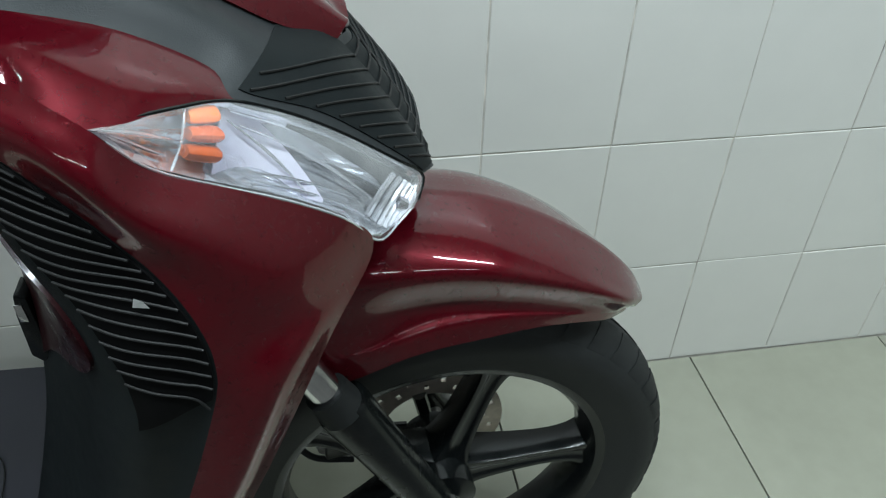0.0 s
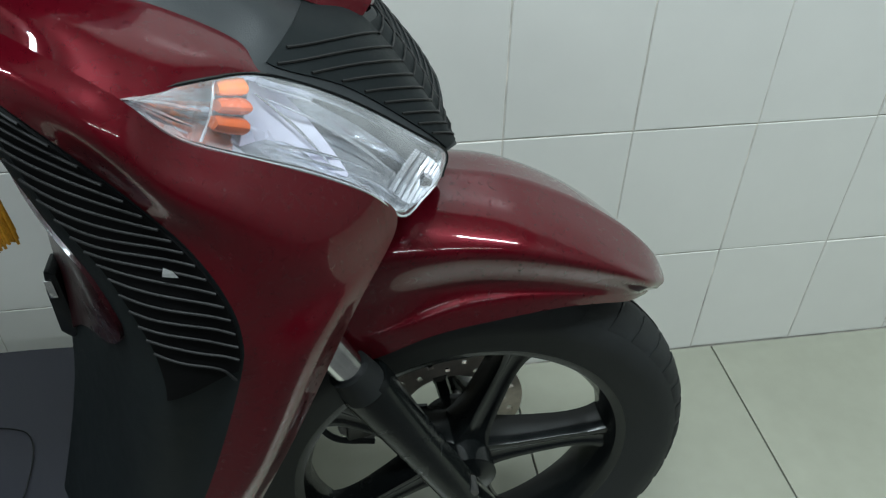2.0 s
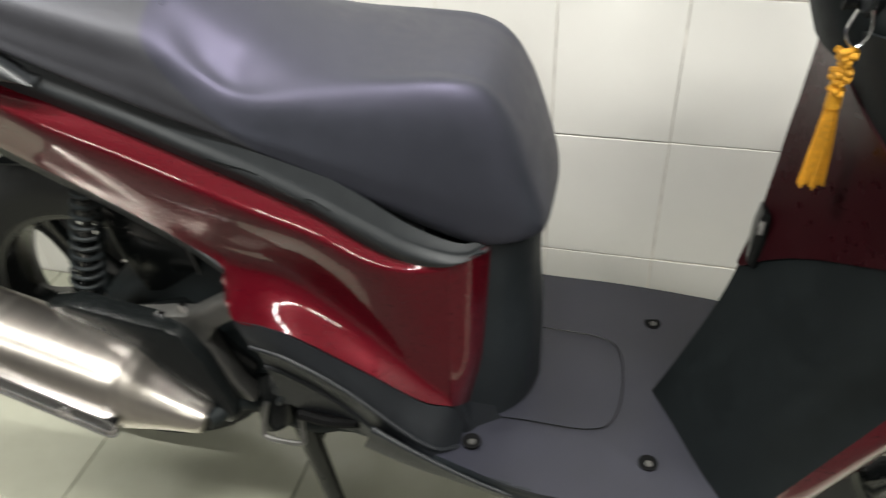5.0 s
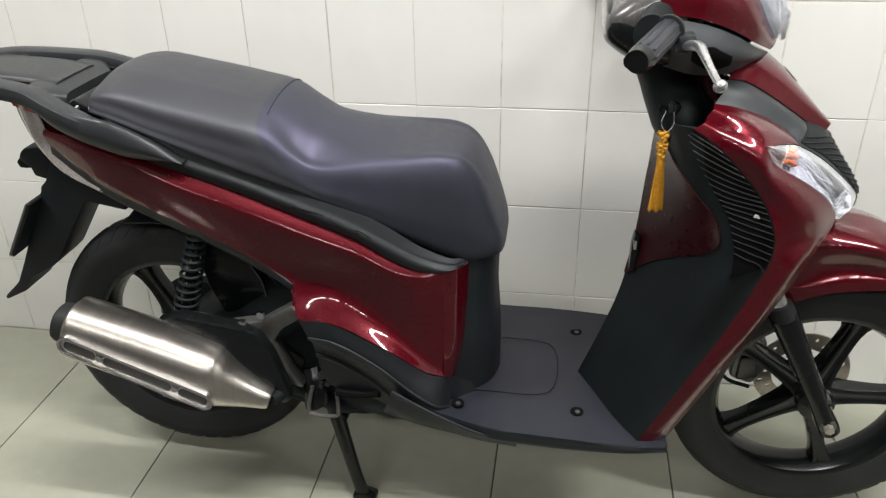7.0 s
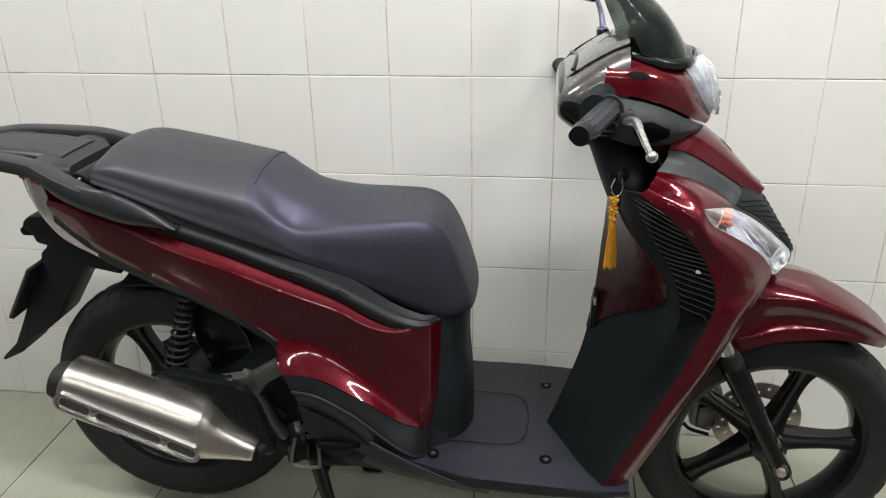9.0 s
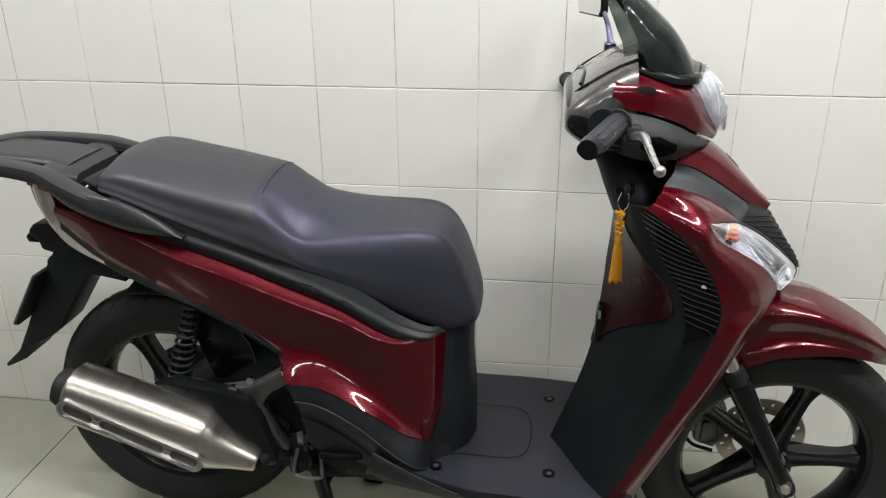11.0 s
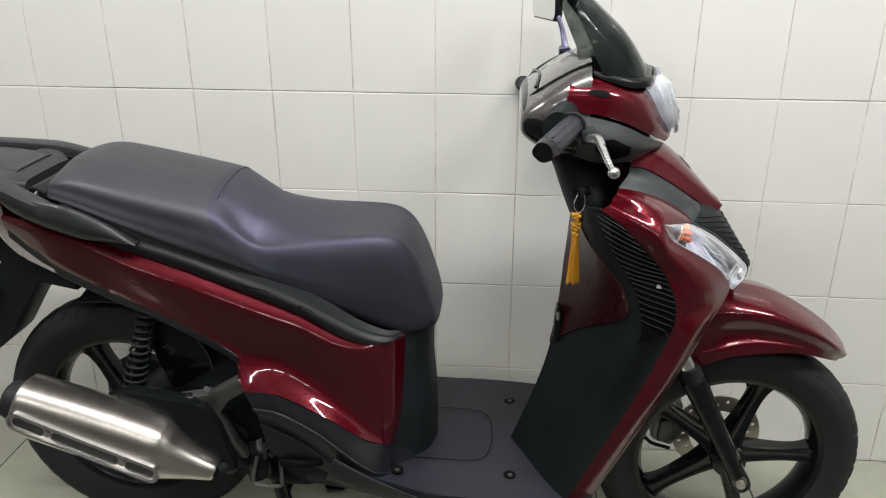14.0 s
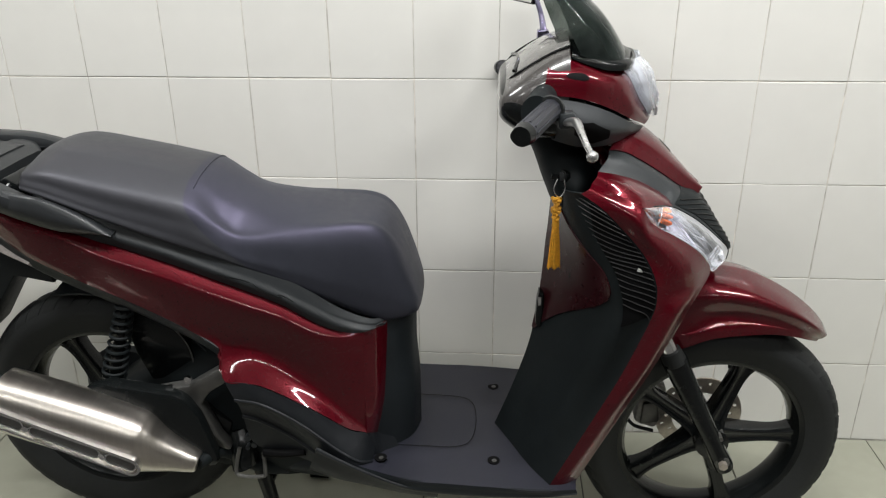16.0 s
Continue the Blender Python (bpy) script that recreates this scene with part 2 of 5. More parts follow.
def knot_curve(pts, u):
    """A smooth line through unevenly spaced points that does not swing past them."""
    pts = np.asarray(pts, float)
    k = len(pts) - 1
    f = min(max(u, 0.0), 1.0) * k
    i = min(int(f), k - 1)
    p1, p2 = pts[i], pts[i + 1]
    p0 = pts[i - 1] if i else 2 * p1 - p2
    p3 = pts[i + 2] if i + 2 <= k else 2 * p2 - p1
    t0, t1, t2 = (max(1e-4, np.linalg.norm(b - a) ** 0.5) for a, b in ((p0, p1), (p1, p2), (p2, p3)))
    m1 = (p1 - p0) / t0 - (p2 - p0) / (t0 + t1) + (p2 - p1) / t1
    m2 = (p2 - p1) / t1 - (p3 - p1) / (t1 + t2) + (p3 - p2) / t2
    t = f - i
    return ((2 * t ** 3 - 3 * t * t + 1) * p1 + (t ** 3 - 2 * t * t + t) * t1 * m1 + (3 * t * t - 2 * t ** 3) * p2 + (t ** 3 - t * t) * t1 * m2)


def creased(*curves):
    def f(u, v):
        return knot_curve([knot_curve(c, u) for c in curves], v)
    return f


def surface(*curves):
    """A smooth sheet through curves with equally many points each: f(u along, v across)."""
    def f(u, v):
        return cr([cr(c, u) for c in curves], v)
    return f


def mirrored(f):
    def g(u, v):
        p = np.array(f(u, v))
        p[1] = -p[1]
        return p
    return g


def add_grid(bm, f, nu, nv, us=(0, 1), vs=(0, 1), close=False, cap=False):
    """Faces over f; us and vs are ranges, or vs a function of u. Local coordinates turned into world ones."""
    rows = []
    for i in range(nu + 1):
        a = i / nu
        u = us[0] + (us[1] - us[0]) * a
        lo, hi = vs(u) if callable(vs) else vs
        row = [bm.verts.new(W(f(u, lo + (hi - lo) * j / nv))) for j in range(nv if close else nv + 1)]
        rows.append(row)
    for a, b in zip(rows, rows[1:]):
        k = len(a)
        for j in range(k if close else k - 1):
            q = (a[j], a[(j + 1) % k], b[(j + 1) % k], b[j])
            if len({tuple(x.co) for x in q}) > 2:
                bm.faces.new(q)
    if cap:
        bm.faces.new(rows[0]), bm.faces.new(rows[-1][::-1])
    return rows


def shell(f, nu, nv, thick=0.003, us=(0, 1), vs=(0, 1), lift=0.0, ahead=None):
    """A sheet of f with a thickness; lift sets it off along its outward (sideways) normal."""
    bm = bmesh.new()
    add_grid(bm, f, nu, nv, us, vs)
    bmesh.ops.remove_doubles(bm, verts=bm.verts, dist=1e-5)
    bmesh.ops.recalc_face_normals(bm, faces=bm.faces)
    bm.normal_update()
    mean = sum((fc.normal * fc.calc_area() for fc in bm.faces), Vector())
    mid = sum((v.co for v in bm.verts), Vector()) / len(bm.verts)
    side = Vector((mid.x - 0.45 if ahead is None else ahead, (mid.y - YC) * 3, 0.15))
    if mean.dot(side) < 0:
        bmesh.ops.reverse_faces(bm, faces=bm.faces)
        bm.normal_update()
    if lift:
        for v, nrm in [(v, v.normal.copy()) for v in bm.verts]:
            v.co += nrm * lift
    if thick:
        bmesh.ops.solidify(bm, geom=bm.faces[:], thickness=thick)
    bmesh.ops.recalc_face_normals(bm, faces=bm.faces)
    return bm


def loft(sections, nu, nv, cap=True):
    """A closed body through closed sections with equally many points."""
    bm = bmesh.new()
    secs = [np.asarray(s + [s[0]], float) for s in sections]

    def ring(s, v):
        k = len(s) - 1
        f = (v % 1.0) * k
        i = int(f)
        t = f - i
        p0, p1, p2, p3 = s[(i - 1) % k], s[i % k], s[(i + 1) % k], s[(i + 2) % k]
        return 0.5 * (2 * p1 + (p2 - p0) * t + (2 * p0 - 5 * p1 + 4 * p2 - p3) * t * t + (3 * p1 - p0 - 3 * p2 + p3) * t ** 3)

    add_grid(bm, lambda u, v: cr([ring(s, v) for s in secs], u), nu, nv, close=True, cap=cap)
    bmesh.ops.recalc_face_normals(bm, faces=bm.faces)
    return bm


def rod(pts, r, sides=10, steps=None, caps=True, bm=None, square=False):
    """A round bar along a smooth line through pts; r: a radius or one a point."""
    bm = bm or bmesh.new()
    pts = [np.asarray(p, float) for p in pts]
    rs = r if isinstance(r, (list, tuple)) else [r] * len(pts)
    n = steps or (len(pts) - 1) * (6 if len(pts) > 2 else 1)
    path = [cr(pts, i / n) for i in range(n + 1)]
    rad = [float(cr([[x] for x in rs], i / n)[0]) for i in range(n + 1)]
    up = None
    rows = []
    for i, p in enumerate(path):
        d = Vector(path[min(i + 1, n)] - path[max(i - 1, 0)]).normalized()
        if up is None:
            up = d.orthogonal().normalized()
        up = (up - d * up.dot(d)).normalized()
        w = d.cross(up)
        rows.append([bm.verts.new(W(Vector(p) + (up * math.cos(a) + w * math.sin(a)) * rad[i]))
                     for a in (2 * math.pi * k / sides for k in range(sides))])
    for a, b in zip(rows, rows[1:]):
        for j in range(sides):
            bm.faces.new((a[j], a[(j + 1) % sides], b[(j + 1) % sides], b[j]))
    if caps:
        bm.faces.new(rows[0]), bm.faces.new(rows[-1][::-1])
    bmesh.ops.recalc_face_normals(bm, faces=bm.faces)
    return bm


def lathe(profile, centre, axis="s", n=64, bm=None, arc=(0, 360)):
    """Turn (radius, offset along the axle) points round an axle through centre that runs sideways."""
    bm = bm or bmesh.new()
    full = arc == (0, 360)
    rows = []
    for i in range(n if full else n + 1):
        a = radians(arc[0] + (arc[1] - arc[0]) * i / n)
        rows.append([bm.verts.new(W((centre[0] + r * math.cos(a), centre[1] + o, centre[2] + r * math.sin(a)))) for r, o in profile])
    for i in range(len(rows) if full else len(rows) - 1):
        a, b = rows[i], rows[(i + 1) % len(rows)]
        for j in range(len(profile)):
            bm.faces.new((a[j], a[(j + 1) % len(profile)], b[(j + 1) % len(profile)], b[j]))
    if not full:
        bm.faces.new(rows[0]), bm.faces.new(rows[-1][::-1])
    bmesh.ops.recalc_face_normals(bm, faces=bm.faces)
    return bm


def prism(outline, s0, s1, bevel=0.004, bm=None, segments=2):
    """An outline in the side view (x, z), as thick as s0..s1, with rounded edges."""
    own = bmesh.new()
    a = [own.verts.new(W((x, s0, z))) for x, z in outline]
    b = [own.verts.new(W((x, s1, z))) for x, z in outline]
    own.faces.new(a), own.faces.new(b[::-1])
    k = len(a)
    for i in range(k):
        own.faces.new((a[i], a[(i + 1) % k], b[(i + 1) % k], b[i]))
    bmesh.ops.recalc_face_normals(own, faces=own.faces)
    if bevel:
        bmesh.ops.bevel(own, geom=own.edges[:], offset=bevel, segments=segments, affect="EDGES", profile=0.5, clamp_overlap=True)
    return own if bm is None else merge(bm, own)


def merge(bm, other):
    me = bpy.data.meshes.new("tmp")
    other.to_mesh(me)
    other.free()
    bm.from_mesh(me)
    bpy.data.meshes.remove(me)
    return bm


def box(x0, x1, y0, y1, z0, z1, bevel=0.0, bm=None):
    """A box in world coordinates."""
    own = bmesh.new()
    bmesh.ops.create_cube(own, size=1, matrix=Matrix.LocRotScale(((x0 + x1) / 2, (y0 + y1) / 2, (z0 + z1) / 2), None, (x1 - x0, y1 - y0, z1 - z0)))
    if bevel:
        bmesh.ops.bevel(own, geom=own.edges[:], offset=bevel, segments=2, affect="EDGES", profile=0.5)
    return own if bm is None else merge(bm, own)


def disc(x, s, z, r, depth, n=20, bevel=0.0, tilt=None):
    """A round plate with its axle sideways, or along tilt."""
    d = Vector(tilt or (0, 1, 0)).normalized() * depth
    bm = rod([(x, s, z), (x + d.x, s + d.y, z + d.z)], r, n)
    if bevel:
        rim = [e for e in bm.edges if any(len(f.verts) > 4 for f in e.link_faces)]
        bmesh.ops.bevel(bm, geom=rim, offset=bevel, segments=2, affect="EDGES", profile=0.5)
    return bm


def mesh_of(name, bm, mat, smooth=35):
    me = bpy.data.meshes.new(name)
    bm.to_mesh(me)
    bm.free()
    me.materials.append(mat)
    if smooth:
        me.polygons.foreach_set("use_smooth", [True] * len(me.polygons))
        me.set_sharp_from_angle(angle=radians(smooth))
    return me


def part(name, bm, mat, parent, label="", smooth=35):
    ob = new(name, mesh_of(name, bm, mat, smooth))
    ob.parent = parent
    if parent.type == "EMPTY":
        ob.matrix_parent_inverse = Matrix.Translation(parent.location).inverted()
    return tagged(ob, label)


def thing(name, at, label, category, group=""):
    ob = new(name)
    ob.empty_display_size = 0.1
    ob.location = at
    return tagged(ob, label, category, group)


def setting(name, bm, mat, label="", smooth=0, category=""):
    return tagged(new(name, mesh_of(name, bm, mat, smooth)), label, category, kind="structure")


def flip(pts):
    return [(x, -s, z) for x, s, z in pts]


# ---- the room ----
setting("wall_north", box(ROOM_X0, ROOM_X1, 0.0016, 0.15, -0.1, ROOM_H), GROUT, "tiled wall behind the scooter with grey grout", category="wall")
# unseen wall behind the camera, added dark so the red paint reflects little
setting("wall_south", box(ROOM_X0, ROOM_X1, ROOM_Y0 - 0.15, ROOM_Y0, -0.1, ROOM_H), DARK_WALL, "unseen dark wall added to keep paint reflections dark", category="wall")
# side walls are unseen too, their tone lowered to cut reflections and bounce
setting("wall_west", box(ROOM_X0 - 0.15, ROOM_X0, ROOM_Y0 - 0.15, 0.15, -0.1, ROOM_H), PAINT, "unseen grey-beige wall, toned down to darken reflections", category="wall")
setting("wall_east", box(ROOM_X1, ROOM_X1 + 0.15, ROOM_Y0 - 0.15, 0.15, -0.1, ROOM_H), PAINT, "unseen grey-beige wall, toned down to darken reflections", category="wall")
setting("ceiling", box(ROOM_X0 - 0.15, ROOM_X1 + 0.15, ROOM_Y0 - 0.15, 0.15, ROOM_H, ROOM_H + 0.12), CEIL, "plain white ceiling", category="ceiling")
# past the tiles the floor is unseen, made dark to dim panel reflections
floor = setting("floor", box(ROOM_X0, ROOM_X1, ROOM_Y0, 0.0, -0.1, -0.004), GROUT_DARK_FLOOR, "floor with glazed pale green-beige tiles, unseen part beyond darkened for reflections", category="floor")
wall_north = bpy.data.objects["wall_north"]

for tx, ty in TUBES:
    lamp = thing("ceiling_light", (tx, ty, ROOM_H), "white fluorescent batten light on the ceiling", "ceiling light", "ceiling tube lights")
    part("housing", box(tx - 0.62, tx + 0.62, ty - 0.035, ty + 0.035, ROOM_H - 0.06, ROOM_H, 0.006), HOUSING, lamp)
    part("tube", rod([(tx - 0.58, YC - ty, ROOM_H - 0.095), (tx + 0.58, YC - ty, ROOM_H - 0.095)], 0.014, 16), GLOW, lamp, "glowing white tube")
    for end in (-0.6, 0.6):
        part("socket", box(tx + end - 0.018, tx + end + 0.018, ty - 0.02, ty + 0.02, ROOM_H - 0.115, ROOM_H - 0.06, 0.004), HOUSING, lamp)

# ---- the scooter ----
scooter = thing("scooter", (0.41, YC, 0.0), "glossy dark red scooter with black plastic trim on its centre stand", "scooter")
FW, FR = (1.078, 0.003, 0.289), 0.283
STEER = radians(2.5)
RW, RR = (-0.262, 0.0, 0.318), 0.296


def tyre_profile(r, bead, half):
    """Round tyre section from one bead over the tread to the other."""
    pts = []
    for a in range(-100, 101, 20):
        t = radians(a)
        pts.append((bead + 0.5 * (r - bead) + 0.5 * (r - bead) * math.cos(t) * 1.0, half * math.sin(t)))
    pts += [(bead - 0.006, half * 0.72), (bead - 0.006, -half * 0.72)]
    return pts


def wheel(name, label, centre, r, bead, half, first, hub_r, spoke_w):
    w = part(name, lathe([(hub_r, -0.05), (hub_r, 0.05), (0.012, 0.056), (0.012, -0.056)], centre, n=32), GLOSS, scooter, label)
    tyre = part("tyre", lathe(tyre_profile(r, bead, half), centre, n=96), RUBBER, w, "black rubber tyre with slanted tread grooves")
    rim = [(bead + 0.010, -half * 0.74), (bead + 0.010, -half * 0.66), (bead - 0.008, -half * 0.60), (bead - 0.018, -half * 0.30),
           (bead - 0.018, half * 0.30), (bead - 0.008, half * 0.60), (bead + 0.010, half * 0.66), (bead + 0.010, half * 0.74),
           (bead - 0.004, half * 0.74), (bead - 0.014, half * 0.66), (bead - 0.023, half * 0.34), (bead - 0.024, 0.0),
           (bead - 0.023, -half * 0.34), (bead - 0.014, -half * 0.66), (bead - 0.004, -half * 0.74)]
    part("rim", lathe(rim, centre, n=96), GLOSS, w, "glossy black cast rim")
    for k in range(5):
        a = radians(first + 72 * k)
        ca, sa = math.cos(a), math.sin(a)
        secs = []
        for d, ww, th in ((hub_r * 0.7, spoke_w * 1.7, 0.026), (hub_r * 1.6, spoke_w * 1.15, 0.022), (bead * 0.62, spoke_w * 0.88, 0.018),
                          (bead - 0.040, spoke_w * 1.0, 0.019), (bead - 0.018, spoke_w * 1.5, 0.022)):
            loop = []
            for q, o in ((-0.5, -1), (-0.5, 0.8), (-0.28, 1.0), (-0.12, 0.9), (0.12, 0.9), (0.28, 1.0), (0.5, 0.8), (0.5, -1), (0, -0.8)):
                loop.append((centre[0] + d * ca - q * ww * sa, centre[1] + o * th, centre[2] + d * sa + q * ww * ca))
            secs.append(loop)
        part("spoke", loft(secs, 10, 27), GLOSS, w)
    # tread blocks: slanted ribs standing proud of the carcass
    bm = bmesh.new()
    n = 44
    for k in range(n):
        for sg in (-1, 1):
            a0 = 360 * (k + (0.5 if sg > 0 else 0)) / n
            prof = []
            for j, ang in enumerate((8, 24, 42, 60)):
                t = radians(ang)
                rad = bead + 0.5 * (r - bead) * (1 + math.cos(t)) + 0.0011
                sd = sg * half * math.sin(t) * 1.015
                prof.append((rad, sd, a0 + j * 1.7, a0 + j * 1.7 + 360 / n * 0.74))
            top = []
            for rad, sd, u0, u1 in prof:
                row = []
                for u in (u0, (u0 + u1) / 2, u1):
                    row.append((bm.verts.new(W((centre[0] + rad * math.cos(radians(u)), centre[1] + sd, centre[2] + rad * math.sin(radians(u))))),
                                bm.verts.new(W((centre[0] + (rad - 0.006) * math.cos(radians(u)), centre[1] + sd, centre[2] + (rad - 0.006) * math.sin(radians(u)))))))
                top.append(row)
            for p, q in zip(top, top[1:]):
                for j in range(2):
                    bm.faces.new((p[j][0], p[j + 1][0], q[j + 1][0], q[j][0]))
                bm.faces.new((p[0][0], q[0][0], q[0][1], p[0][1]))
                bm.faces.new((p[2][0], p[2][1], q[2][1], q[2][0]))
            for e in (top[0], top[-1]):
                for j in range(2):
                    bm.faces.new((e[j][0], e[j][1], e[j + 1][1], e[j + 1][0]))
    bmesh.ops.recalc_face_normals(bm, faces=bm.faces)
    part("tread", bm, RUBBER, w, smooth=50)
    return w


front_wheel = wheel("front_wheel", "black five-spoke alloy front wheel", FW, FR, 0.206, 0.052, 71, 0.036, 0.031)
rear_wheel = wheel("rear_wheel", "black five-spoke alloy rear wheel", RW, RR, 0.207, 0.06, 118, 0.045, 0.036)
part("valve", rod([(FW[0] + 0.03, 0.0, FW[2] + 0.203), (FW[0] + 0.028, 0.012, FW[2] + 0.168)], 0.0042), RUBBER, front_wheel)
bm = bmesh.new()
radii = (0.060, 0.069, 0.0765, 0.0805, 0.088, 0.098)
ring_verts = [[bm.verts.new(W((FW[0] + r * math.cos(radians(5 * k)), -0.056, FW[2] + r * math.sin(radians(5 * k))))) for k in range(72)] for r in radii]
for q in range(5):
    for k in range(72):
        if (q == 1 and k % 6 == 0) or (q == 3 and k % 6 == 3):
            continue
        bm.faces.new((ring_verts[q][k], ring_verts[q][(k + 1) % 72], ring_verts[q + 1][(k + 1) % 72], ring_verts[q + 1][k]))
bmesh.ops.recalc_face_normals(bm, faces=bm.faces)
bmesh.ops.solidify(bm, geom=bm.faces[:], thickness=0.004)
disc_f = part("brake_disc", bm, DISC, front_wheel, "drilled steel brake disc", smooth=30)
for k in range(5):
    a = radians(72 * k + 30)
    part("disc_arm", rod([(FW[0] + 0.03 * math.cos(a), -0.053, FW[2] + 0.03 * math.sin(a)),
                          (FW[0] + 0.064 * math.cos(a), -0.055, FW[2] + 0.064 * math.sin(a))], 0.009, 8), GLOSS, front_wheel)
bm = lathe([(0.05, -0.075), (0.05, -0.05), (0.10, -0.05), (0.11, -0.06), (0.10, -0.075)], RW, n=48)
part("brake_drum", bm, GREY, rear_wheel)

# the bars stand turned a little towards the wall, and the wheel with them
turn_wheel = Matrix.Translation(W(FW)) @ Matrix.Rotation(STEER, 4, "Z") @ Matrix.Translation(W(FW)).inverted()
for ob in [front_wheel] + list(front_wheel.children_recursive):
    ob.data.transform(turn_wheel)

# front suspension
RAKE = np.array((-0.455, 0.89))


def fork_point(s, d, dx=0.0):
    return (1.086 + RAKE[0] * d + dx * 0.88, s, 0.288 + RAKE[1] * d)


for sg, side in ((1, "right"), (-1, "left")):
    s = 0.098 * sg
    fork = part("fork_leg", loft([[(fork_point(s, d, -w * 0.9)[0], s - 0.020, fork_point(s, d)[2] - w * 0.4), (fork_point(s, d, -w * 0.9)[0], s + 0.012, fork_point(s, d)[2] - w * 0.4),
                                   (fork_point(s, d)[0], s + 0.021, fork_point(s, d)[2]),
                                   (fork_point(s, d, w * 0.9)[0], s + 0.012, fork_point(s, d)[2] + w * 0.4), (fork_point(s, d, w * 0.9)[0], s - 0.020, fork_point(s, d)[2] + w * 0.4)]
                                  for d, w in ((-0.026, 0.014), (-0.020, 0.020), (0.03, 0.0185), (0.09, 0.0195), (0.17, 0.0215), (0.235, 0.024), (0.262, 0.025), (0.27, 0.021))], 28, 20),
                GLOSS, scooter, "satin black fork leg")
    part("dust_seal", rod([fork_point(s, 0.262), fork_point(s, 0.292)], [0.024, 0.021], 24), RUBBER, fork)
    part("stanchion", rod([fork_point(s, 0.285), fork_point(s, 0.42)], 0.0165, 24), CHROME, fork, "chromed fork tube")
    part("axle_nut", disc(1.086, s + 0.018 * sg, 0.288, 0.0095, 0.013 * sg, 6), DISC, fork)
    part("axle_washer", disc(1.086, s + 0.010 * sg, 0.288, 0.0155, 0.010 * sg, 24, 0.002), ALLOY, fork)
part("axle", disc(1.086, -0.1, 0.288, 0.009, 0.2, 16), ALLOY, scooter)
part("fork_bolt", disc(1.076, 0.092, 0.345, 0.006, 0.020, 8), ALLOY, scooter)
caliper = part("brake_caliper", prism([(0.929, 0.272), (0.934, 0.352), (0.960, 0.384), (0.992, 0.370), (0.999, 0.300), (0.976, 0.256)], -0.085, -0.04, 0.008), CALIPER, scooter, "grey cast brake caliper")
part("caliper_body", prism([(0.940, 0.274), (0.943, 0.330), (0.974, 0.340), (0.983, 0.284)], -0.042, -0.028, 0.005), ALLOY, caliper)
for cx, cz in ((0.957, 0.356), (0.960, 0.300)):
    part("piston", disc(cx, -0.05, cz, 0.014, 0.018, 18, 0.003), ALLOY, caliper)
part("brake_hose", rod([(0.975, -0.06, 0.42), (0.925, -0.05, 0.37), (0.906, -0.045, 0.31), (0.925, -0.045, 0.265), (0.975, -0.05, 0.244)], 0.0042, 8, 40), RUBBER, scooter)

# front mudguard: crown, shoulder crease, flank with its hollow, lower edge
crown = [(0.925, 0, 0.685), (0.965, 0, 0.695), (1.0, 0, 0.699), (1.03, 0, 0.698), (1.07, 0, 0.693), (1.12, 0, 0.682), (1.187, 0, 0.650), (1.246, 0, 0.608), (1.280, 0, 0.572), (1.294, 0, 0.548)]
round_ = [(0.925, 0.050, 0.675), (0.965, 0.051, 0.684), (1.0, 0.052, 0.688), (1.03, 0.053, 0.687), (1.07, 0.053, 0.682), (1.12, 0.052, 0.671), (1.185, 0.049, 0.639), (1.238, 0.042, 0.600), (1.270, 0.033, 0.571), (1.289, 0.018, 0.547)]
crease = [(0.925, 0.078, 0.645), (0.965, 0.081, 0.655), (1.0, 0.083, 0.661), (1.03, 0.084, 0.663), (1.07, 0.083, 0.662), (1.11, 0.082, 0.656), (1.175, 0.074, 0.631), (1.223, 0.063, 0.603), (1.258, 0.048, 0.573), (1.281, 0.023, 0.544)]
hollow = [(0.93, 0.080, 0.600), (0.965, 0.081, 0.606), (0.996, 0.0785, 0.613), (1.026, 0.073, 0.614), (1.066, 0.0715, 0.618), (1.11, 0.0725, 0.617), (1.17, 0.0685, 0.604), (1.213, 0.059, 0.585), (1.247, 0.045, 0.563), (1.275, 0.021, 0.540)]
ledge = [(0.936, 0.079, 0.566), (0.966, 0.083, 0.573), (1.0, 0.084, 0.580), (1.03, 0.083, 0.590), (1.065, 0.080, 0.598), (1.105, 0.077, 0.599), (1.165, 0.070, 0.590), (1.208, 0.060, 0.576), (1.242, 0.0455, 0.558), (1.272, 0.021, 0.538)]
low = [(0.945, 0.075, 0.525), (0.970, 0.082, 0.538), (1.0, 0.085, 0.553), (1.03, 0.085, 0.566), (1.06, 0.083, 0.572), (1.095, 0.080, 0.575), (1.158, 0.071, 0.575), (1.202, 0.061, 0.566), (1.240, 0.046, 0.551), (1.269, 0.021, 0.534)]
step = [(x, s - 0.006 * w, z + 0.005 * w + 0.001) for (x, s, z), w in zip(ledge, (0, 0, 0.5, 1, 1, 0.7, 0.25, 0, 0, 0))]
above = [tuple(np.array(a) * 0.12 + np.array(b) * 0.88 + (0, 0.001, 0.001)) for a, b in zip(round_, crease)]
below = [tuple(np.array(a) * 0.12 + np.array(b) * 0.88 + (0, 0.001, 0)) for a, b in zip(hollow, crease)]
right = creased(crown, round_, above, below, hollow, step, ledge, low)
both = lambda u, v: right(u, 2 * v - 1) if v >= 0.5 else mirrored(right)(u, 1 - 2 * v)
part("front_mudguard", shell(both, 54, 120, 0.004), RED, scooter, "glossy dark red front mudguard")
